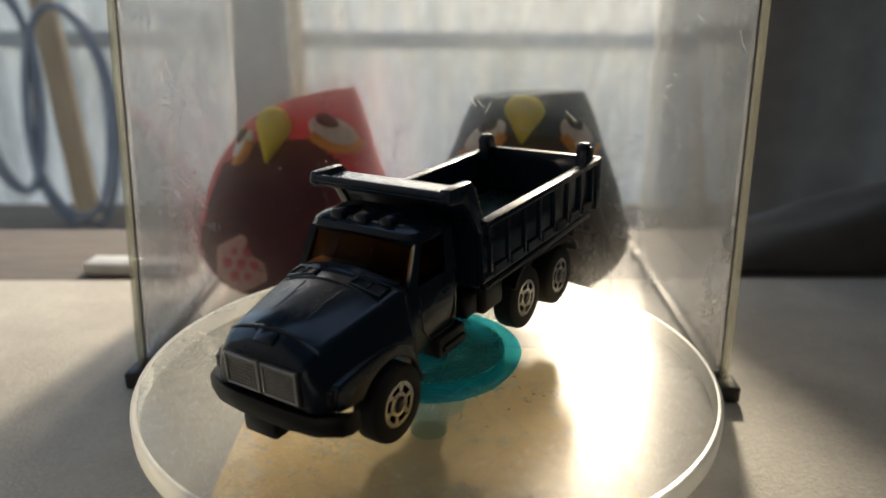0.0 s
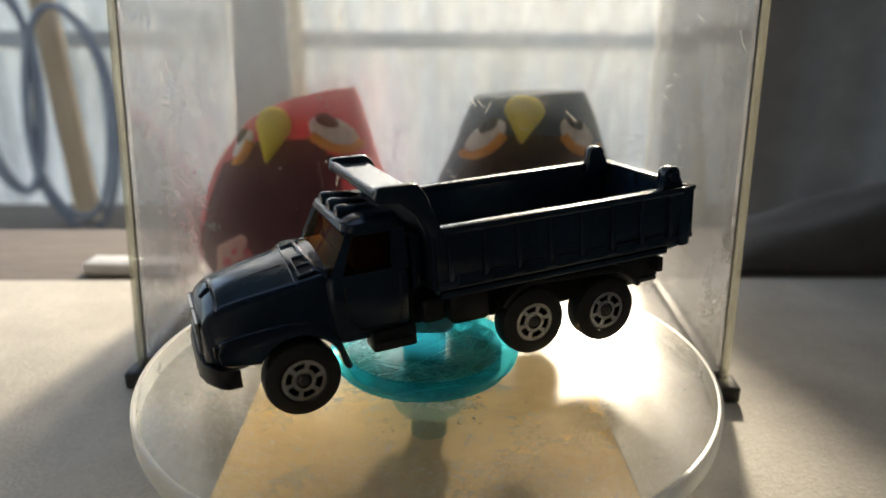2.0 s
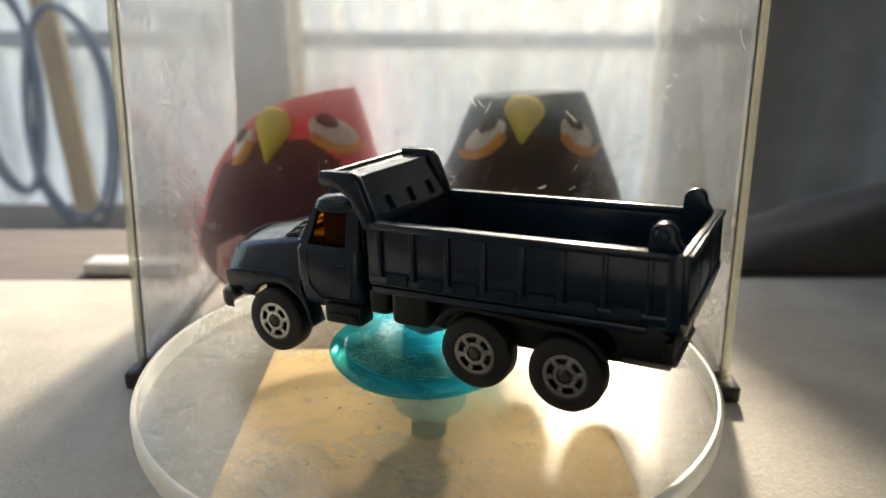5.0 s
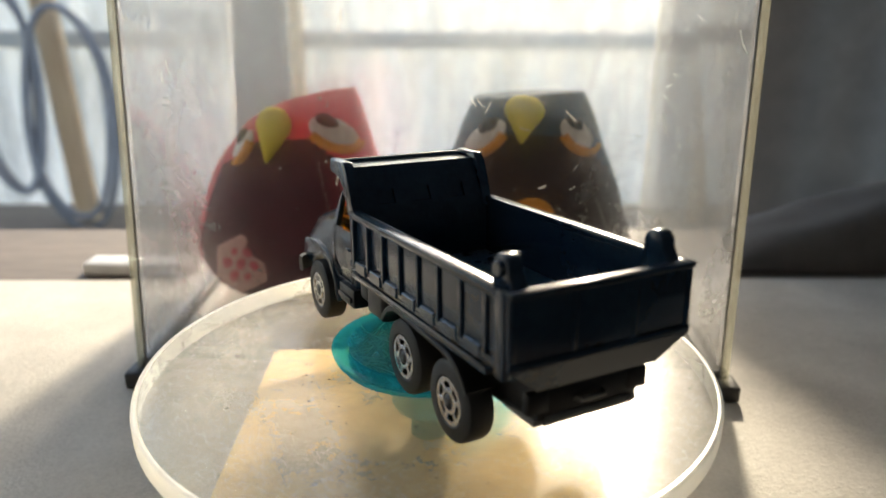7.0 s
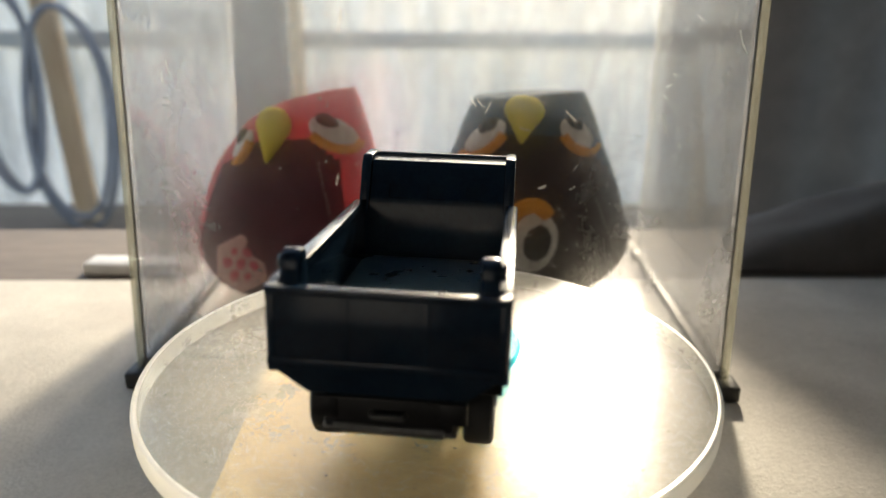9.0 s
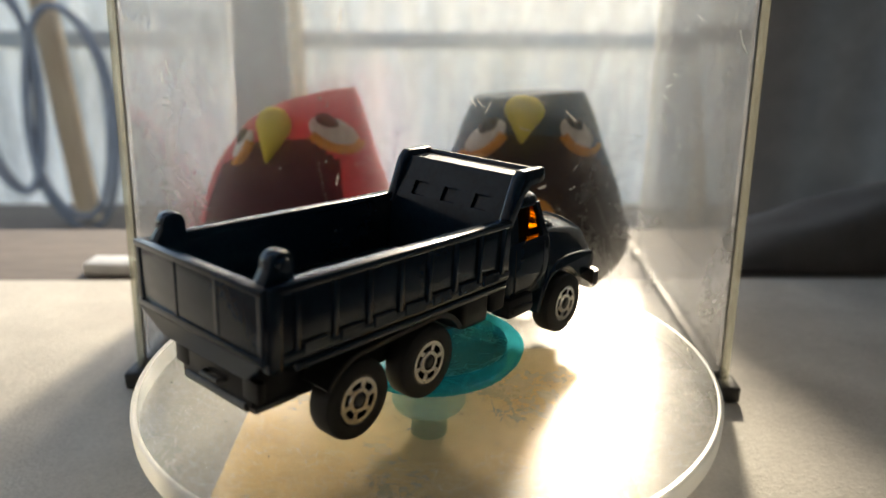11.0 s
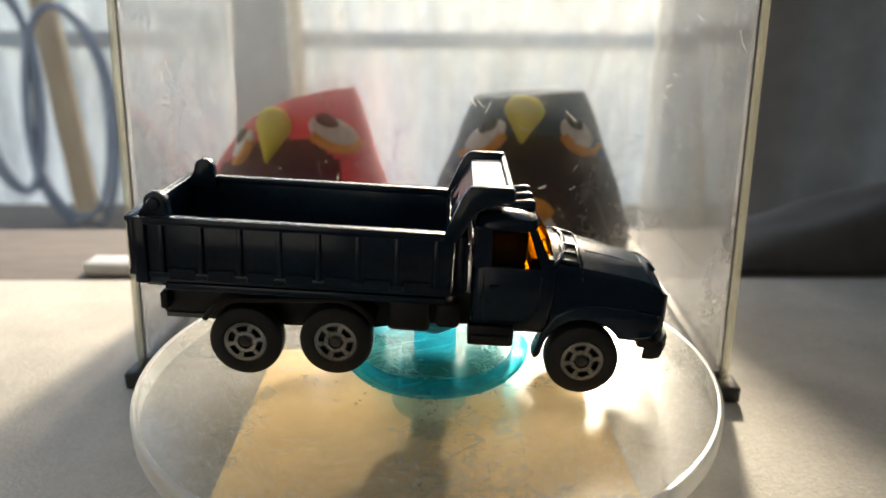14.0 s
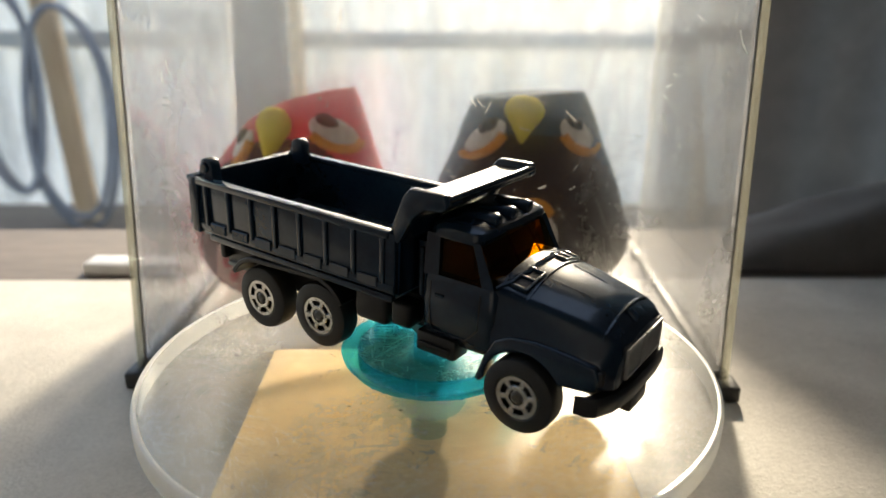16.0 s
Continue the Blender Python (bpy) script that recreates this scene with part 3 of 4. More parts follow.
        for x0, x1, y0, y1 in ((-1.4, -0.95, -2.5, 2.5), (0.95, 1.4, -2.5, 2.5), (-1.0, 1.0, -2.5, -2.05), (-1.0, 1.0, 2.05, 2.5), (-1.0, 1.0, -0.2, 0.2)):
            part("vent_frame", block(x0, x1, y0, y1, -0.2, 0.48, 0.16), NAVY, vent)
    for x, drop, r in ((47.6, 0.0, 0.24), (58.0, 2.45, 0.28)):
        w = 8.85 if x < 50 else 7.45
        top = 14.75 - drop
        cr = 1.5 if x < 50 else 1.15
        pts = [(x, (-w + 1.6 + (2 * w - 3.2) * i / 8), top - cr * (2 * i / 8 - 1) ** 2) for i in range(9)]
        pts = [(x - 0.1, -w - 0.02, pts[0][2] - 1.7), (x - 0.05, -w + 0.4, pts[0][2] - 0.5)] + pts + [(x - 0.05, w - 0.4, pts[0][2] - 0.5), (x - 0.1, w + 0.02, pts[0][2] - 1.7)]
        part("bonnet_rib", tube(pts, r, 6), NAVY, hood)
    part("bonnet_badge", block(-0.9, 0.9, -1.6, 1.6, -0.3, 0.3, 0.25), NAVY, hood, at=mm(59.0, 0, 11.55, 0, 38, 0))
    for y in (-2.6, 2.6):
        part("bonnet_crease", tube([(48.5, y * 1.25, 14.12), (53, y * 1.1, 13.2), (57.2, y, 12.0)], 0.22, 8), NAVY, hood)
    # grille: two framed halves of fine mesh
    grille = part("grille", block(60.2, 60.55, -6.3, 6.3, 4.6, 9.3, 0.15), BLACK_PLASTIC, t)
    for s in (1, -1):
        a, b = (0.25, 5.9) if s > 0 else (-5.9, -0.25)
        for z in (5.0, 8.9):
            part("grille_frame", block(60.5, 60.9, a, b, z - 0.17, z + 0.17, 0.06, 1), GRILLE, grille)
        for y in (a + 0.12, b - 0.12):
            part("grille_frame", block(60.5, 60.9, y - 0.17, y + 0.17, 5.0, 8.9, 0.06, 1), GRILLE, grille)
        for k in range(9):
            y = a + (b - a) * (k + 1) / 10
            part("grille_bar", block(60.5, 60.7, y - 0.07, y + 0.07, 5.1, 8.8, 0, 1), GRILLE, grille, smooth=False)
        for k in range(7):
            z = 5.0 + 3.9 * (k + 1) / 8
            part("grille_bar", block(60.5, 60.74, a + 0.2, b - 0.2, z - 0.065, z + 0.065, 0, 1), GRILLE, grille, smooth=False)
    # bumper, swept back at both ends
    rows = []
    for y, x in ((-11.6, 58.2), (-11.0, 59.3), (-8.0, 60.7), (-4, 61.2), (4, 61.2), (8.0, 60.7), (10.8, 59.1), (11.4, 58.0)):
        rows.append([(x, y, 1.3), (x + 0.3, y, 1.8), (x + 0.3, y, 3.4), (x, y, 3.9), (x - 1.5, y, 3.9), (x - 1.5, y, 1.3)])
    part("bumper", bevel(skin(rows), 0.12, 1, 50), BLACK_PLASTIC, t, "satin black front bumper")
    part("tow_box", block(58.2, 61.3, -3.6, 1.9, -1.1, 1.5, 0.5), BLACK_PLASTIC, t)
    part("front_skirt", block(55.0, 59.8, -7.4, 7.4, 1.9, 5.0, 0.3), BLACK_PLASTIC, t)
    # dump bed
    bed = new("dump_bed")
    bed.parent = t
    part("bed_floor", block(-13.6, 28.6, -11.0, 11.0, 8.3, 9.6, 0.2), NAVY_WORN_LIT, bed, "worn navy bed floor, brightened to teal for sun and sky")
    W = 12.1
    for s in (1, -1):
        side = part("side_panel", block(-13.8, 28.8, (W - 1.1) * s, W * s, 9.2, 18.2, 0.15), NAVY, bed)
        part("top_rail", block(-12.9, 27.9, (W - 1.35) * s, (W + 0.5) * s, 17.4, 18.5, 0.25), NAVY, side)
        part("bottom_rail", block(-13.6, 28.8, (W - 0.2) * s, (W + 0.22) * s, 9.6, 10.7, 0.15), NAVY, side)
        part("lower_rail", block(-10.5, 28.4, (W - 0.9) * s, (W + 0.1) * s, 8.0, 9.0, 0.15), NAVY, side)
        for k in range(8):
            x = -10.6 + 5.35 * k
            part("rib", block(x - 0.38, x + 0.38, (W - 0.2) * s, (W + 0.42) * s, 10.6, 17.5, 0.14), NAVY, side)
            if k < 7:
                part("hook_plate", block(x + 0.8, x + 4.5, (W - 0.1) * s, (W + 0.42) * s, 9.7, 11.3, 0.14, 1), NAVY, side)
        # round hinge ear over the tailgate
        ear = [(-14.0, 17.0), (-9.6, 17.0), (-9.9, 18.6)] + arc(-11.6, 20.1, 1.55, -10, 190, 12) + [(-14.0, 18.4)]
        e = part("hinge_ear", prism(ear, (W - 2.9) * s, (W - 0.9) * s, 0.25), NAVY, bed)
        part("hinge_pin", lathe([(0, 0.45), (0.75, 0.4), (0.9, 0.2), (0.9, -0.4), (0, -0.4)], 18, "y"), NAVY, e, at=mm(-11.6, (W - 0.75) * s, 20.1, 0, 0, 0 if s > 0 else 180))
        part("corner_post", block(-14.4, -12.6, (W - 0.7) * s, (W + 0.45) * s, 8.9, 18.4, 0.25), NAVY, bed)
    # tailgate
    gate = part("tailgate", block(-15.0, -13.9, -W - 0.2, W + 0.2, 10.0, 18.5, 0.25), NAVY, bed)
    part("gate_frame", block(-15.4, -14.9, -W - 0.2, W + 0.2, 17.7, 18.5, 0.2), NAVY, gate)
    part("gate_frame", block(-15.2, -14.9, -W - 0.2, W + 0.2, 10.0, 10.9, 0.1), NAVY, gate)
    for y in (-W + 0.3, -4.1, 4.1, W - 0.3):
        part("gate_rib", block(-15.08, -14.9, y - 0.4, y + 0.4, 10.8, 17.8, 0.08), NAVY, gate)
    part("gate_chute", skin([[(-15.2, -12.0, 10.0), (-13.0, -12.0, 10.0), (-13.0, 12.0, 10.0), (-15.2, 12.0, 10.0)],
                             [(-14.4, -8.2, 6.9), (-12.0, -8.2, 6.9), (-12.0, 8.2, 6.9), (-14.4, 8.2, 6.9)]]), NAVY, gate)
    # headboard, leaning forward into the cab guard
    inner = W - 0.9
    low = [(27.6, 9.0), (29.0, 9.0), (29.2, 17.5), (29.75, 18.7), (28.35, 18.8), (27.9, 17.8)]
    hb = part("headboard", prism(low, -inner, inner, 0.0), NAVY, bed)
    mid = [(28.35, 18.75), (29.75, 18.65), (30.9, 20.75), (29.5, 20.85)]
    for y0, y1 in ((-inner, -7.4), (-4.6, -1.4), (1.4, 4.6), (7.4, inner)):
        part("headboard_bar", prism(mid, y0, y1, 0.0, 1), NAVY, hb)
    part("headboard_backing", prism([(28.9, 18.7), (29.75, 18.65), (30.9, 20.75), (30.05, 20.8)], -inner + 0.3, inner - 0.3, 0.0, 1), NAVY, hb)
    top = [(29.5, 20.8), (30.9, 20.7), (32.2, 23.2), (35.9, 23.5), (36.5, 23.2), (36.7, 23.6), (36.3, 24.3), (31.3, 24.2)]
    part("cab_guard", prism(top, -inner, inner, 0.0), NAVY, hb)
    part("guard_rail", tube([(36.35, -inner, 24.25), (36.35, inner, 24.25)], 0.6, 12), NAVY, hb)
    for s in (1, -1):
        cheek = [(27.2, 17.0), (29.4, 17.0), (31.6, 21.0), (33.4, 22.6), (36.4, 22.9), (37.0, 23.6), (36.5, 25.2), (31.0, 25.1), (29.9, 23.9)]
        part("guard_cheek", prism(cheek, (W - 1.75) * s, (W - 0.1) * s, 0.35), NAVY, hb)
    part("hoist_housing", block(29.4, 31.1, -7.6, 7.6, 7.8, 16.6, 0.4), NAVY, t)
    for y in (-8.6, 8.6):
        part("hoist_arm", tube([(31.0, y, 9.0), (31.0, y, 16.0)], 0.35, 8), NAVY, t)
    # rear underside
    part("chassis_tail", block(-12.6, -6.4, -7.3, 7.3, 1.5, 2.3, 0.2), GREY_METAL, t, "bare cast tail of the base")
    part("rear_frame", block(-12.4, -9.0, -6.6, 6.6, 2.2, 5.6, 0.3), BLACK_PLASTIC, t)
    part("rear_bar", tube([(-12.6, -6.0, 2.2), (-12.6, 6.0, 2.2)], 0.7, 10), GREY_METAL, t, "bare metal rear bar")
    part("tow_hook", tube([(-12.4, -2.0, 4.0), (-13.6, -1.6, 4.1), (-13.6, 1.6, 4.1), (-12.4, 2.0, 4.0)], 0.35, 8), GREY_METAL, t)
    for s in (1, -1):
        part("rear_lamp", block(-13.0, -11.8, 5.4 * s, 8.4 * s, 3.2, 5.8, 0.3), BLACK_PLASTIC, t)
    return t


TRUCK_FW = Vector((-0.55841, -0.82806, -0.04993))
TRUCK_LF = Vector((0.82854, -0.55970, 0.01607))
TRUCK_UP = TRUCK_FW.cross(TRUCK_LF).normalized()
TRUCK_AT = Matrix.Translation(Vector((14.2, 21.8, 10.907)) * MM) @ Matrix((TRUCK_FW, TRUCK_LF, TRUCK_UP)).transposed().to_4x4()
truck = toy_truck(TRUCK_AT)


# ---------------------------------------------------------------- acrylic box behind the turntable
BOX_AT = mm(-0.1, 46.5, GROUND, 0, 0, -3.3)     # middle of the front edge


MARKS = [(9.2, 66.8, 1.3, 2.1), (10.9, 66.3, 1.2, 2.3), (12.3, 65.4, 1.3, 1.1), (62.2, 79.3, 1.8, 1.9), (63.1, 77.5, 1, 2), (-19.6, 49.8, 1.2, 1.4), (-4.4, 52.5, 0.5, 0.3), (-7, 53, 0.4, 0.2), (-65.4, 31.1, 1.2, 0.1), (48.9, 70.3, 0.6, 0.4), (29.5, 63.9, 1.6, 2.4), (24.3, 48.9, 0.9, 0.4)]     # across, up, half length, slope


def display_box():
    W, D, H, T, F = 69.1, 94.0, 150.0, 2.2, 4.0
    b = thing("display_box", "clear acrylic display box, scratched, on small black feet", "display case", BOX_AT)

    def leaned(bm):
        """The cover narrows a little towards its top and is a little broader behind."""
        for v in bm.verts:
            k = (v.co.x + W) / (2 * W)
            v.co.x -= 5.5 * (1 - k) * v.co.y / D
            v.co.x += v.co.z * (0.050 * (1 - k) - 0.027 * k * (1 - v.co.y / D))
        return bm

    part("front_panel", leaned(block(-W + T, W - T, 0, T, F + 2.6, F + H, 0.0)), PANEL, b, "scratched hazy front panel", smooth=False)
    part("back_panel", leaned(block(-W + T, W - T, D - T, D, F + 2.6, F + H, 0.0)), PANEL_BACK, b, smooth=False)
    for s in (1, -1):
        part("side_panel", leaned(block((W - T) * s, W * s, T + 0.1, D - T - 0.1, F + 2.6, F + H, 0.0)), PANEL_SIDE, b, smooth=False)
        for y in (0.0, D):
            y0, y1 = (-0.1, 1.2) if y == 0 else (D - 0.8, D + 0.1)
            x0 = W - 1.7 if y == 0 else W - 0.6
            part("corner_edge", leaned(block(x0 * s, (W + 0.1) * s, y0, y1, F, F + H, 0.2)), EDGE, b, "bright polished corner edge")
            if y == 0:
                part("corner_line", leaned(block((W - 2.1) * s, (W - 1.8) * s, -0.12, 0.6, F, F + H, 0.0)), GREY_METAL, b, "dark glue line along the corner")
            part("foot", block((W - 2.8) * s, (W + 1.9) * s, y0 - (3.4 if y == 0 else 1.2), y1 + 2.6, 0, F, 0.8) if y == 0 or s > 0 else leaned(block(-W - 1.9, -W + 2.8, y0 - 1.2, y1 + 2.6, 0, F, 0.8)), FOOT, b, "black plastic foot")
        part("base_strip", leaned(block((W - T - 1.0) * s, (W + 0.5) * s, 2.5, D - 2.5, F - 1.0, F + 1.0, 0.3)), GREY_METAL, b)
    part("floor_plate", block(-W + 3.6, W - 3.6, 0.4, D - 0.4, F - 0.6, F + 1.4, 0.3), PANEL_FLOOR, b)
    part("lid", leaned(block(-W, W, 0, D, F + H + 0.05, F + H + T, 0.3)), PANEL_SIDE, b)
    random.seed(11)
    for k in range(60):
        x, z = random.uniform(-8, 54), random.uniform(22, 92)
        n, a, bend = random.uniform(0.2, 1.1), random.uniform(0, 6.28), random.uniform(-0.4, 0.4)
        pts = [(n * u * math.cos(a) - bend * u * u * 0.5 * math.sin(a), 0, n * u * math.sin(a) + bend * u * u * 0.5 * math.cos(a)) for u in (-1, -0.5, 0, 0.5, 1)]
        part("scratch", tube(pts, random.uniform(0.03, 0.08), 4), SCRATCH, b, at=mm(x, -0.02, z))
    # the deeper marks in the front panel
    for x, z, n, a in MARKS:
        pts = [(n * u * math.cos(a), 0, n * u * math.sin(a) + 0.12 * n * u * u) for u in (-1, -0.5, 0, 0.5, 1)]
        part("scratch", tube(pts, 0.11, 5), SCRATCH, b, at=mm(x, -0.05, z))
    for k in range(70):
        part("speck", blob(random.uniform(0.05, 0.16), 0.03, random.uniform(0.05, 0.22), 1), SCRATCH, b, at=mm(random.uniform(-52, 60), -0.03, random.uniform(16, 96)))
    return b


display_box()


# ---------------------------------------------------------------- plush birds in the box
def plush_bird(name, label, at, cloth, front, height, wide, deep, top_w, skew, face, patch, second_eye, eyes, beak):
    """A stuffed fabric bird: broad rounded base, flat pinched top, felt face."""
    t = thing(name, label, "plush toy", at)
    N, K = 56, 40

    def width(v):
        base = wide * (1 - (1 - min(1, v / 0.30)) ** 2.2 * (0.20 if patch else 0.42))
        return base if v < 0.30 else wide + (top_w - wide) * ((v - 0.30) / 0.70) ** 1.25

    def depth(v):
        base = deep * (1 - (1 - min(1, v / 0.30)) ** 2.2 * 0.40)
        return base if v < 0.30 else deep + (5.0 - deep) * ((v - 0.30) / 0.70) ** 1.4

    def crown(p, v):
        """The skewed bird's crown droops on one side."""
        if patch and p.x < 0 and v > 0.6:
            k = ((v - 0.6) / 0.4) ** 2
            p.z -= 6.0 * k * (p.x / width(v)) ** 2
            p.x *= 1 - 0.12 * k
        return p

    def spot(u, v, lift=0.0):
        """A place on the cloth: u from -1 to 1 across the front, v from 0 to 1 upwards."""
        a = u * math.pi / 2
        e = 0.72
        x = math.copysign(abs(math.sin(a)) ** e, a) * width(v)
        y = -abs(math.cos(a)) ** e * depth(v) - lift
        return crown(Vector((x, y, v * height + skew * x * v * v)), v)

    bm = bmesh.new()
    rings = []
    for k in range(K + 1):
        v = k / K
        ring = []
        for i in range(N):
            a = -math.pi + 2 * math.pi * i / N
            e = 0.72
            p = Vector((math.copysign(abs(math.sin(a)) ** e, math.sin(a)) * width(v), -math.copysign(abs(math.cos(a)) ** e, math.cos(a)) * depth(v), v * height))
            p.z += skew * p.x * v * v
            p = crown(p, v)
            p *= 1 + 0.02 * noise.noise(p * 0.08) + 0.008 * noise.noise(p * 0.3)
            ring.append(bm.verts.new(p))
        rings.append(ring)
    for k in range(K):
        for i in range(N):
            f = bm.faces.new((rings[k][i], rings[k][(i + 1) % N], rings[k + 1][(i + 1) % N], rings[k + 1][i]))
            a = -math.pi + 2 * math.pi * (i + 0.5) / N
            v = (k + 0.5) / K
            if -face * (0.70 if patch else 1.0) < a < face * (0.68 if patch else 1.0) and v < 0.83 - 0.26 * (abs(a) / face) ** 2:
                f.material_index = 1
    bm.faces.new(rings[0])
    bm.faces.new(rings[-1][::-1])
    part("body", bm, (cloth, front), t)
    # beak: a drop, broad above and pointed below
    bm = blob(beak[1], 2.8, beak[2], 3)
    for vv in bm.verts:
        f = (vv.co.z + beak[2]) / (2 * beak[2])
        full = min(1.0, 0.06 + 1.45 * f) if f < 0.68 else math.sqrt(max(0.0, 1 - ((f - 0.68) / 0.33) ** 2))
        k = full / max(0.12, math.sqrt(max(0.0, 1 - (2 * f - 1) ** 2)))
        vv.co.x *= k
        vv.co.y *= 0.5 + 0.5 * min(1.2, k)
    part("beak", bm, FELT_YELLOW, t, "yellow felt beak", at=Matrix.Translation(spot(beak[0], beak[3], 1.6) * MM) @ pose(0, 0, 0, -12, 9, 4))
    for s, (across, up, tilt, slim) in zip((1, -1), eyes):
        c = spot(across, up, 0.4)
        eye = part("eye", blob(7.0, 1.5, 3.7 * slim, 3), FELT_WHITE, t, "white felt eye", at=Matrix.Translation(c * MM) @ pose(0, 0, 0, -18, tilt * s, 26 * s))
        part("pupil", blob(3.3, 0.9, 1.8, 2), FELT_BLACK, eye, "black felt pupil", at=mm(-2.8 * s, -1.0, 1.9 * slim))
        pts = [(7.4 * math.cos(a), -0.4, 3.9 * slim * math.sin(a)) for a in np.linspace(math.pi * (1.25 if s > 0 else 0.95), math.pi * (2.05 if s > 0 else 1.75), 18)]
        part("eyelid", tube(pts, 1.3, 8), FELT_ORANGE, eye, "orange felt rim under the eye")
    for s in (1, -1):
        for k in range(22):
            v = 0.16 + 0.55 * k / 21
            p = spot((0.50 - 0.22 * (v - 0.16) / 0.55) * s, v, 0.15)
            part("stitch", blob(0.16, 0.2, 0.42, 1), THREAD, t, at=Matrix.Translation(p * MM))
    if patch:
        hexa = [(8.3 * math.cos(radians(60 * k)), 8.3 * math.sin(radians(60 * k))) for k in range(6)]
        c = spot(-0.10, 0.23, 0.0)
        pt = part("patch", prism(hexa, -0.8, 0.6, 0.3), FELT_PINK, t, "pale pink hexagon patch with red dots", at=Matrix.Translation(c * MM) @ pose(0, 0, 0, -6, 30, 0))
        for k in range(7):
            x, z = (0, 0) if k == 0 else (3.9 * math.cos(radians(60 * k + 30)), 3.9 * math.sin(radians(60 * k + 30)))
            part("dot", blob(1.3 + 0.35 * math.sin(2.3 * k), 0.4, 1.5 + 0.4 * math.cos(1.7 * k), 2), PLUSH_RED, pt, at=mm(x, -0.8, z))
    if second_eye:
        c = spot(-0.01, 0.345, 0.3)
        e2 = part("wing_mark", blob(6.6, 1.2, 8.8, 3), FELT_WHITE, t, "pale felt oval with a black centre", at=Matrix.Translation(c * MM) @ pose(0, 0, 0, 4, 10, 0))
        part("mark_centre", blob(4.0, 0.8, 5.4, 2), FELT_BLACK, e2, at=mm(0.8, -0.9, 0.3))
        part("mark_cap", tube([(6.6 * math.cos(a) - 2.0, -0.3, 9.4 * math.sin(a) + 1.0) for a in np.linspace(0.9, math.pi - 0.1, 14)], 2.1, 8), FELT_ORANGE, e2, "orange felt cap")
    return t


BOX_FLOOR = GROUND + 5.45
plush_bird("plush_bird", "red stuffed cloth bird with a maroon front and yellow beak", mm(-38.7, 99.0, BOX_FLOOR, 0, 2, -17), PLUSH_RED, PLUSH_MAROON, 55.5, 28.5, 19.5, 17.4, 0.23, 1.12, True, False,
           ((0.46, 0.835, 22, 1.0), (-0.28, 0.81, 44, 0.75)), (-0.02, 4.9, 7.6, 0.85))
plush_bird("plush_bird", "dark navy stuffed cloth bird with a yellow beak", mm(28.5, 98.0, BOX_FLOOR, 0, -1, 4), PLUSH_NAVY, PLUSH_BROWN, 57.0, 29.5, 18.0, 15.2, 0.0, 1.2, False, True,
           ((0.33, 0.82, 30, 1.0), (-0.40, 0.82, 36, 0.9)), (-0.055, 5.6, 6.4, 0.90))


# ---------------------------------------------------------------- beyond the ledge
bm = bmesh.new()
cols = []
for i in range(601):
    x = -2400 + 5.2 * i
    cols.append([bm.verts.new((x, 1500 + 9 * math.sin(x / 76.0 * 2 * math.pi), z)) for z in (-400, -130, 60, 330)])
for c0, c1 in zip(cols, cols[1:]):
    for k in range(3):
        bm.faces.new((c0[k], c1[k], c1[k + 1], c0[k + 1]))
wall = tagged(part("wall_back", bm, SHEET), "pale frosted corrugated plastic fence across the yard", "fence", kind="structure")


def post(x, y, w, z1, label, m, lean=0.0, name="post", d=60):
    return tagged(part(name, block(-w / 2, w / 2, -d / 2, d / 2, 0, z1 + 400, 4), m, at=mm(x, y, -400, 0, lean, 0)), label, name.replace("_", " "))


post(-346, 1440, 115, 310, "dark grey wooden post before the wall", POST_GREY)
post(-262, 1400, 26, 300, "pale bare timber batten beside the post", PLANK, 0.3, "timber_batten", 30)
post(-705, 1380, 46, 300, "bare timber plank leaning at the wall", PLANK, -3.5, "timber_plank", 24)
for k, (x, r, h, z) in enumerate(((-800, 52, 205, -95), (-792, 64, 190, -110), (-690, 86, 215, -165), (-684, 76, 200, -150))):
    loop = [(r * math.cos(a), 8 * math.sin(3 * a), h * math.sin(a)) for a in np.linspace(0, 2 * math.pi, 49)]
    tagged(part("hose_coil", tube(loop, 6.5, 10), HOSE, at=mm(x, 1330 - 20 * (k % 2), z)), "loop of grey-blue hose hanging at the wall", "hose", group="hose loops")

tagged(part("fence_rail", block(-2400, 700, 1462, 1486, -34, 0, 3), RAIL), "weathered wooden rail along the fence", "rail", kind="structure")
sill = tagged(part("low_kerb", block(-2400, 700, 1250, 1499, -400, -372, 3), LEDGE), "weathered brown kerb at the foot of the wall", "kerb", kind="structure")

tagged(part("white_block", block(-18, 18, -5, 5, 0, 4.2, 1.0), WHITE, at=mm(-98, 131, GROUND - 1.5, 0, 0, -2)), "small white plastic block lying on the ledge", "block")

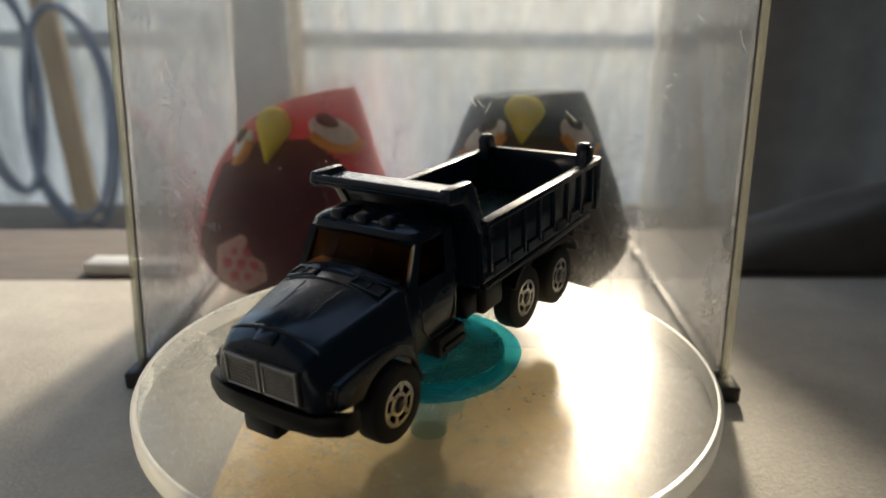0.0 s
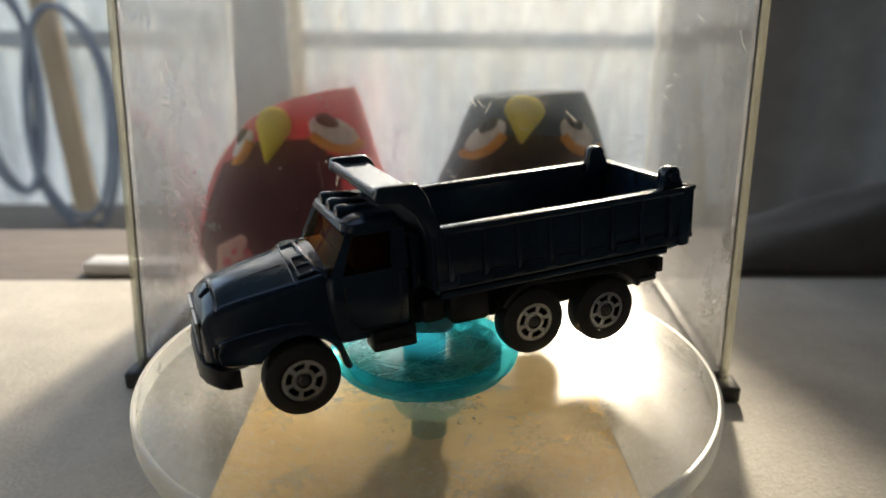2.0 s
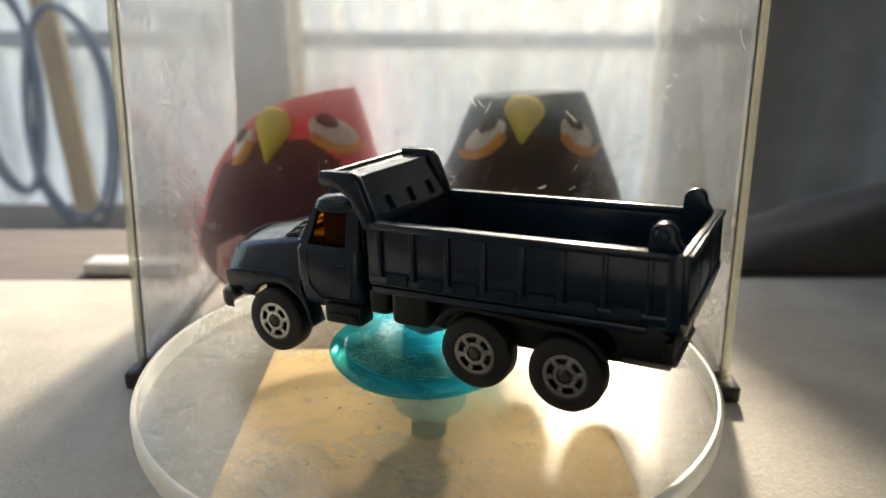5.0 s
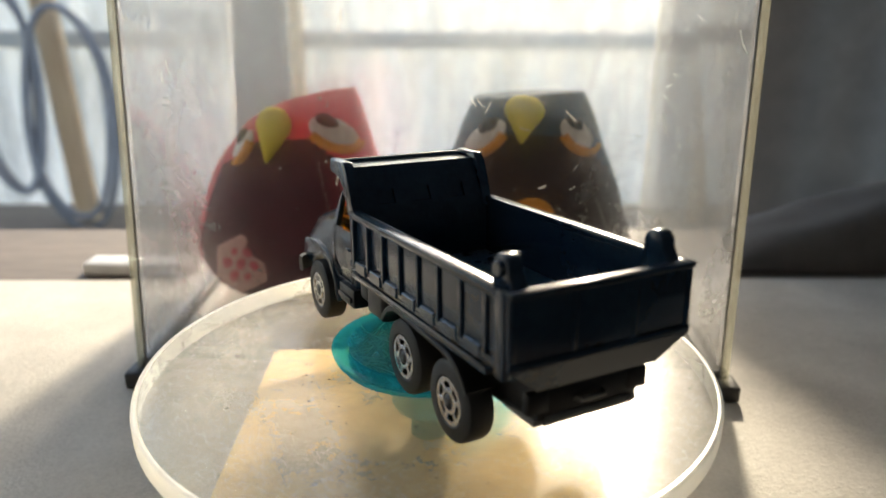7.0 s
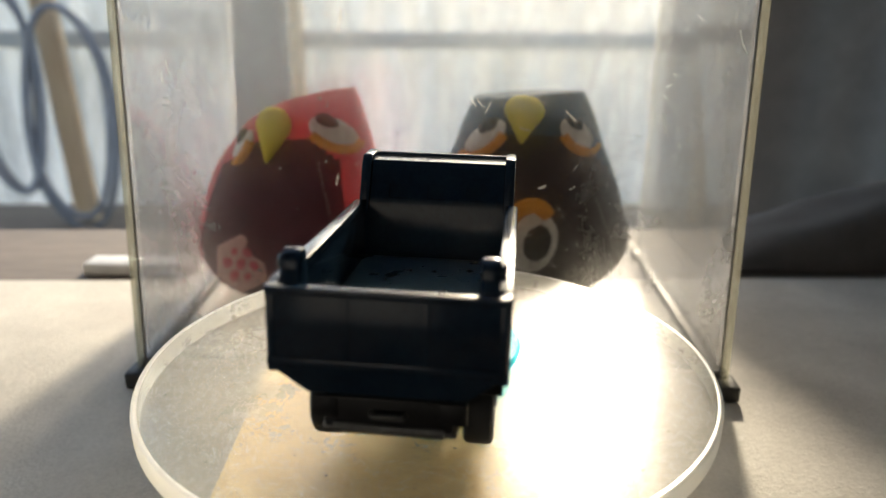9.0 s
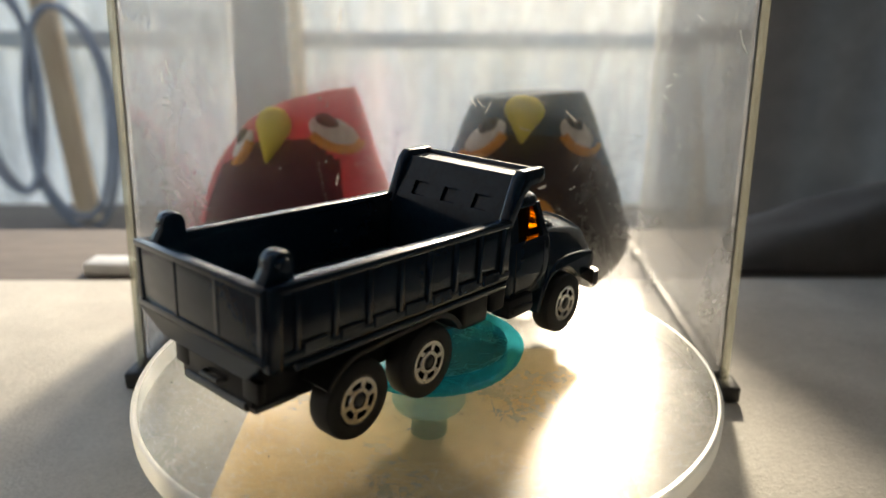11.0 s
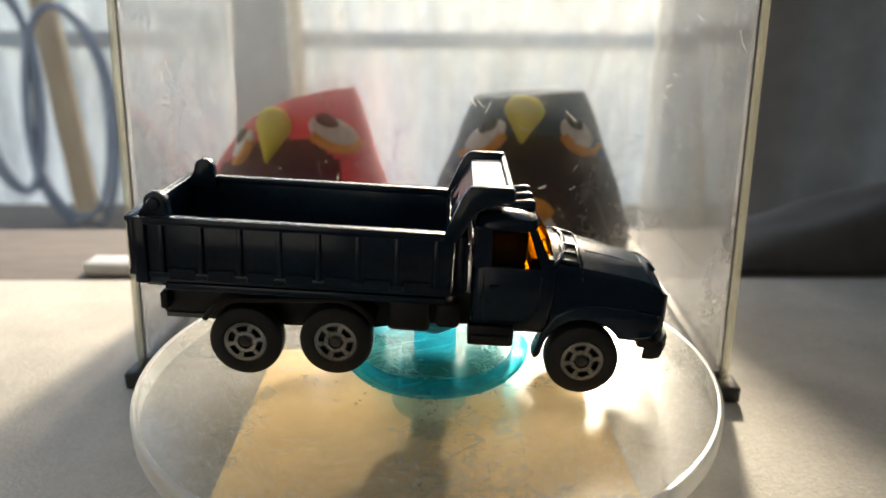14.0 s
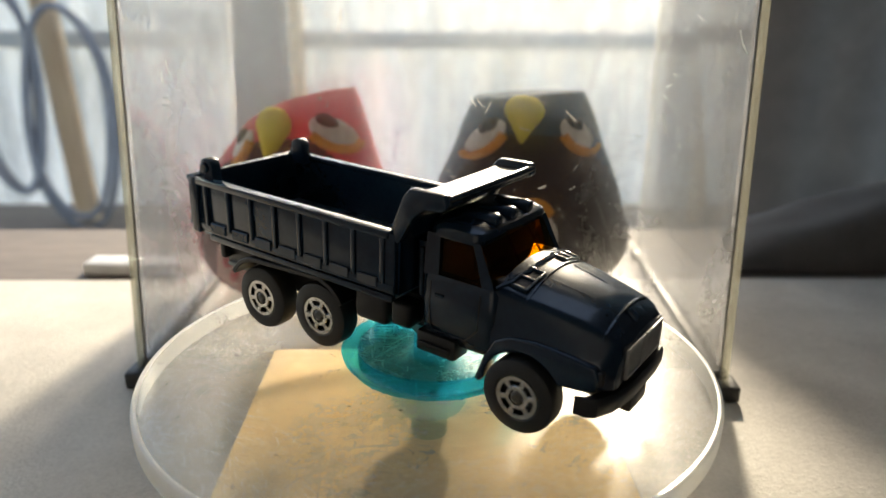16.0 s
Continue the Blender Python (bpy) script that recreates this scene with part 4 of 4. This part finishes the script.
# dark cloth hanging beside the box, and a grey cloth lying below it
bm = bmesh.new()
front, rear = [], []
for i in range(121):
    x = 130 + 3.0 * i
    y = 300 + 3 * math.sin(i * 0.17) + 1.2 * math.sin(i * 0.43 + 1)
    # Unseen upper outline, shaped to shade the board and cut the sky on the right.
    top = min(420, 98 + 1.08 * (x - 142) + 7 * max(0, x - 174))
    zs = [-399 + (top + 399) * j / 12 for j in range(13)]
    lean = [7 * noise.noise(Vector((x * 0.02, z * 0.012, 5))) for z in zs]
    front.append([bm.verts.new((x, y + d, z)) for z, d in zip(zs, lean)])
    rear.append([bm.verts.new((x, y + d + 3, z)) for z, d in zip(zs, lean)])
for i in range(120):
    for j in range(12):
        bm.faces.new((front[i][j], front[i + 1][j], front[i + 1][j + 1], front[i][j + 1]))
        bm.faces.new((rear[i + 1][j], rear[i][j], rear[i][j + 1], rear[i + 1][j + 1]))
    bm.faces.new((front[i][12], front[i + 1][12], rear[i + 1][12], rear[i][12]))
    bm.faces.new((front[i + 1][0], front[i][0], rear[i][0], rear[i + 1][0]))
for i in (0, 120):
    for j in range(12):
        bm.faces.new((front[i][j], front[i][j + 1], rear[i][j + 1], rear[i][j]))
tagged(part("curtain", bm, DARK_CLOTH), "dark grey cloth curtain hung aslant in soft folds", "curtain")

bm = bmesh.new()
bmesh.ops.create_grid(bm, x_segments=70, y_segments=30, size=1)
for v in bm.verts:
    x, y = 163 + v.co.x * 68, v.co.y
    edge = (1 - y ** 4) * min(1.0, (x - 95) / 14) * min(1.0, (231 - x) / 12)
    h = min(42.0, 7.5 + 0.30 * (x - 116)) + 2.2 * noise.noise(Vector((x * 0.03, y * 1.6, 3)))
    v.co = Vector((x, 151 + y * 24, max(0.0, edge) * max(3.0, h)))
bmesh.ops.solidify(bm, geom=bm.faces, thickness=-1.5)
tagged(part("folded_cloth", bm, GREY_CLOTH, at=mm(0, 0, GROUND - 1.4)), "soft grey cloth heaped on the ledge", "cloth")


# ---------------------------------------------------------------- what moves
def turning(thing_, base):
    rows = []
    for k in range(int(SECONDS * 2) + 1):
        s = k / 2
        rows.append((s, Matrix.Rotation(radians(SPIN * s), 4, "Z") @ base))
    walk(thing_, rows)


def motions():
    turning(truck, TRUCK_AT)
    turning(disc, DISC_AT)
    turning(puck, PUCK_AT)


motions()
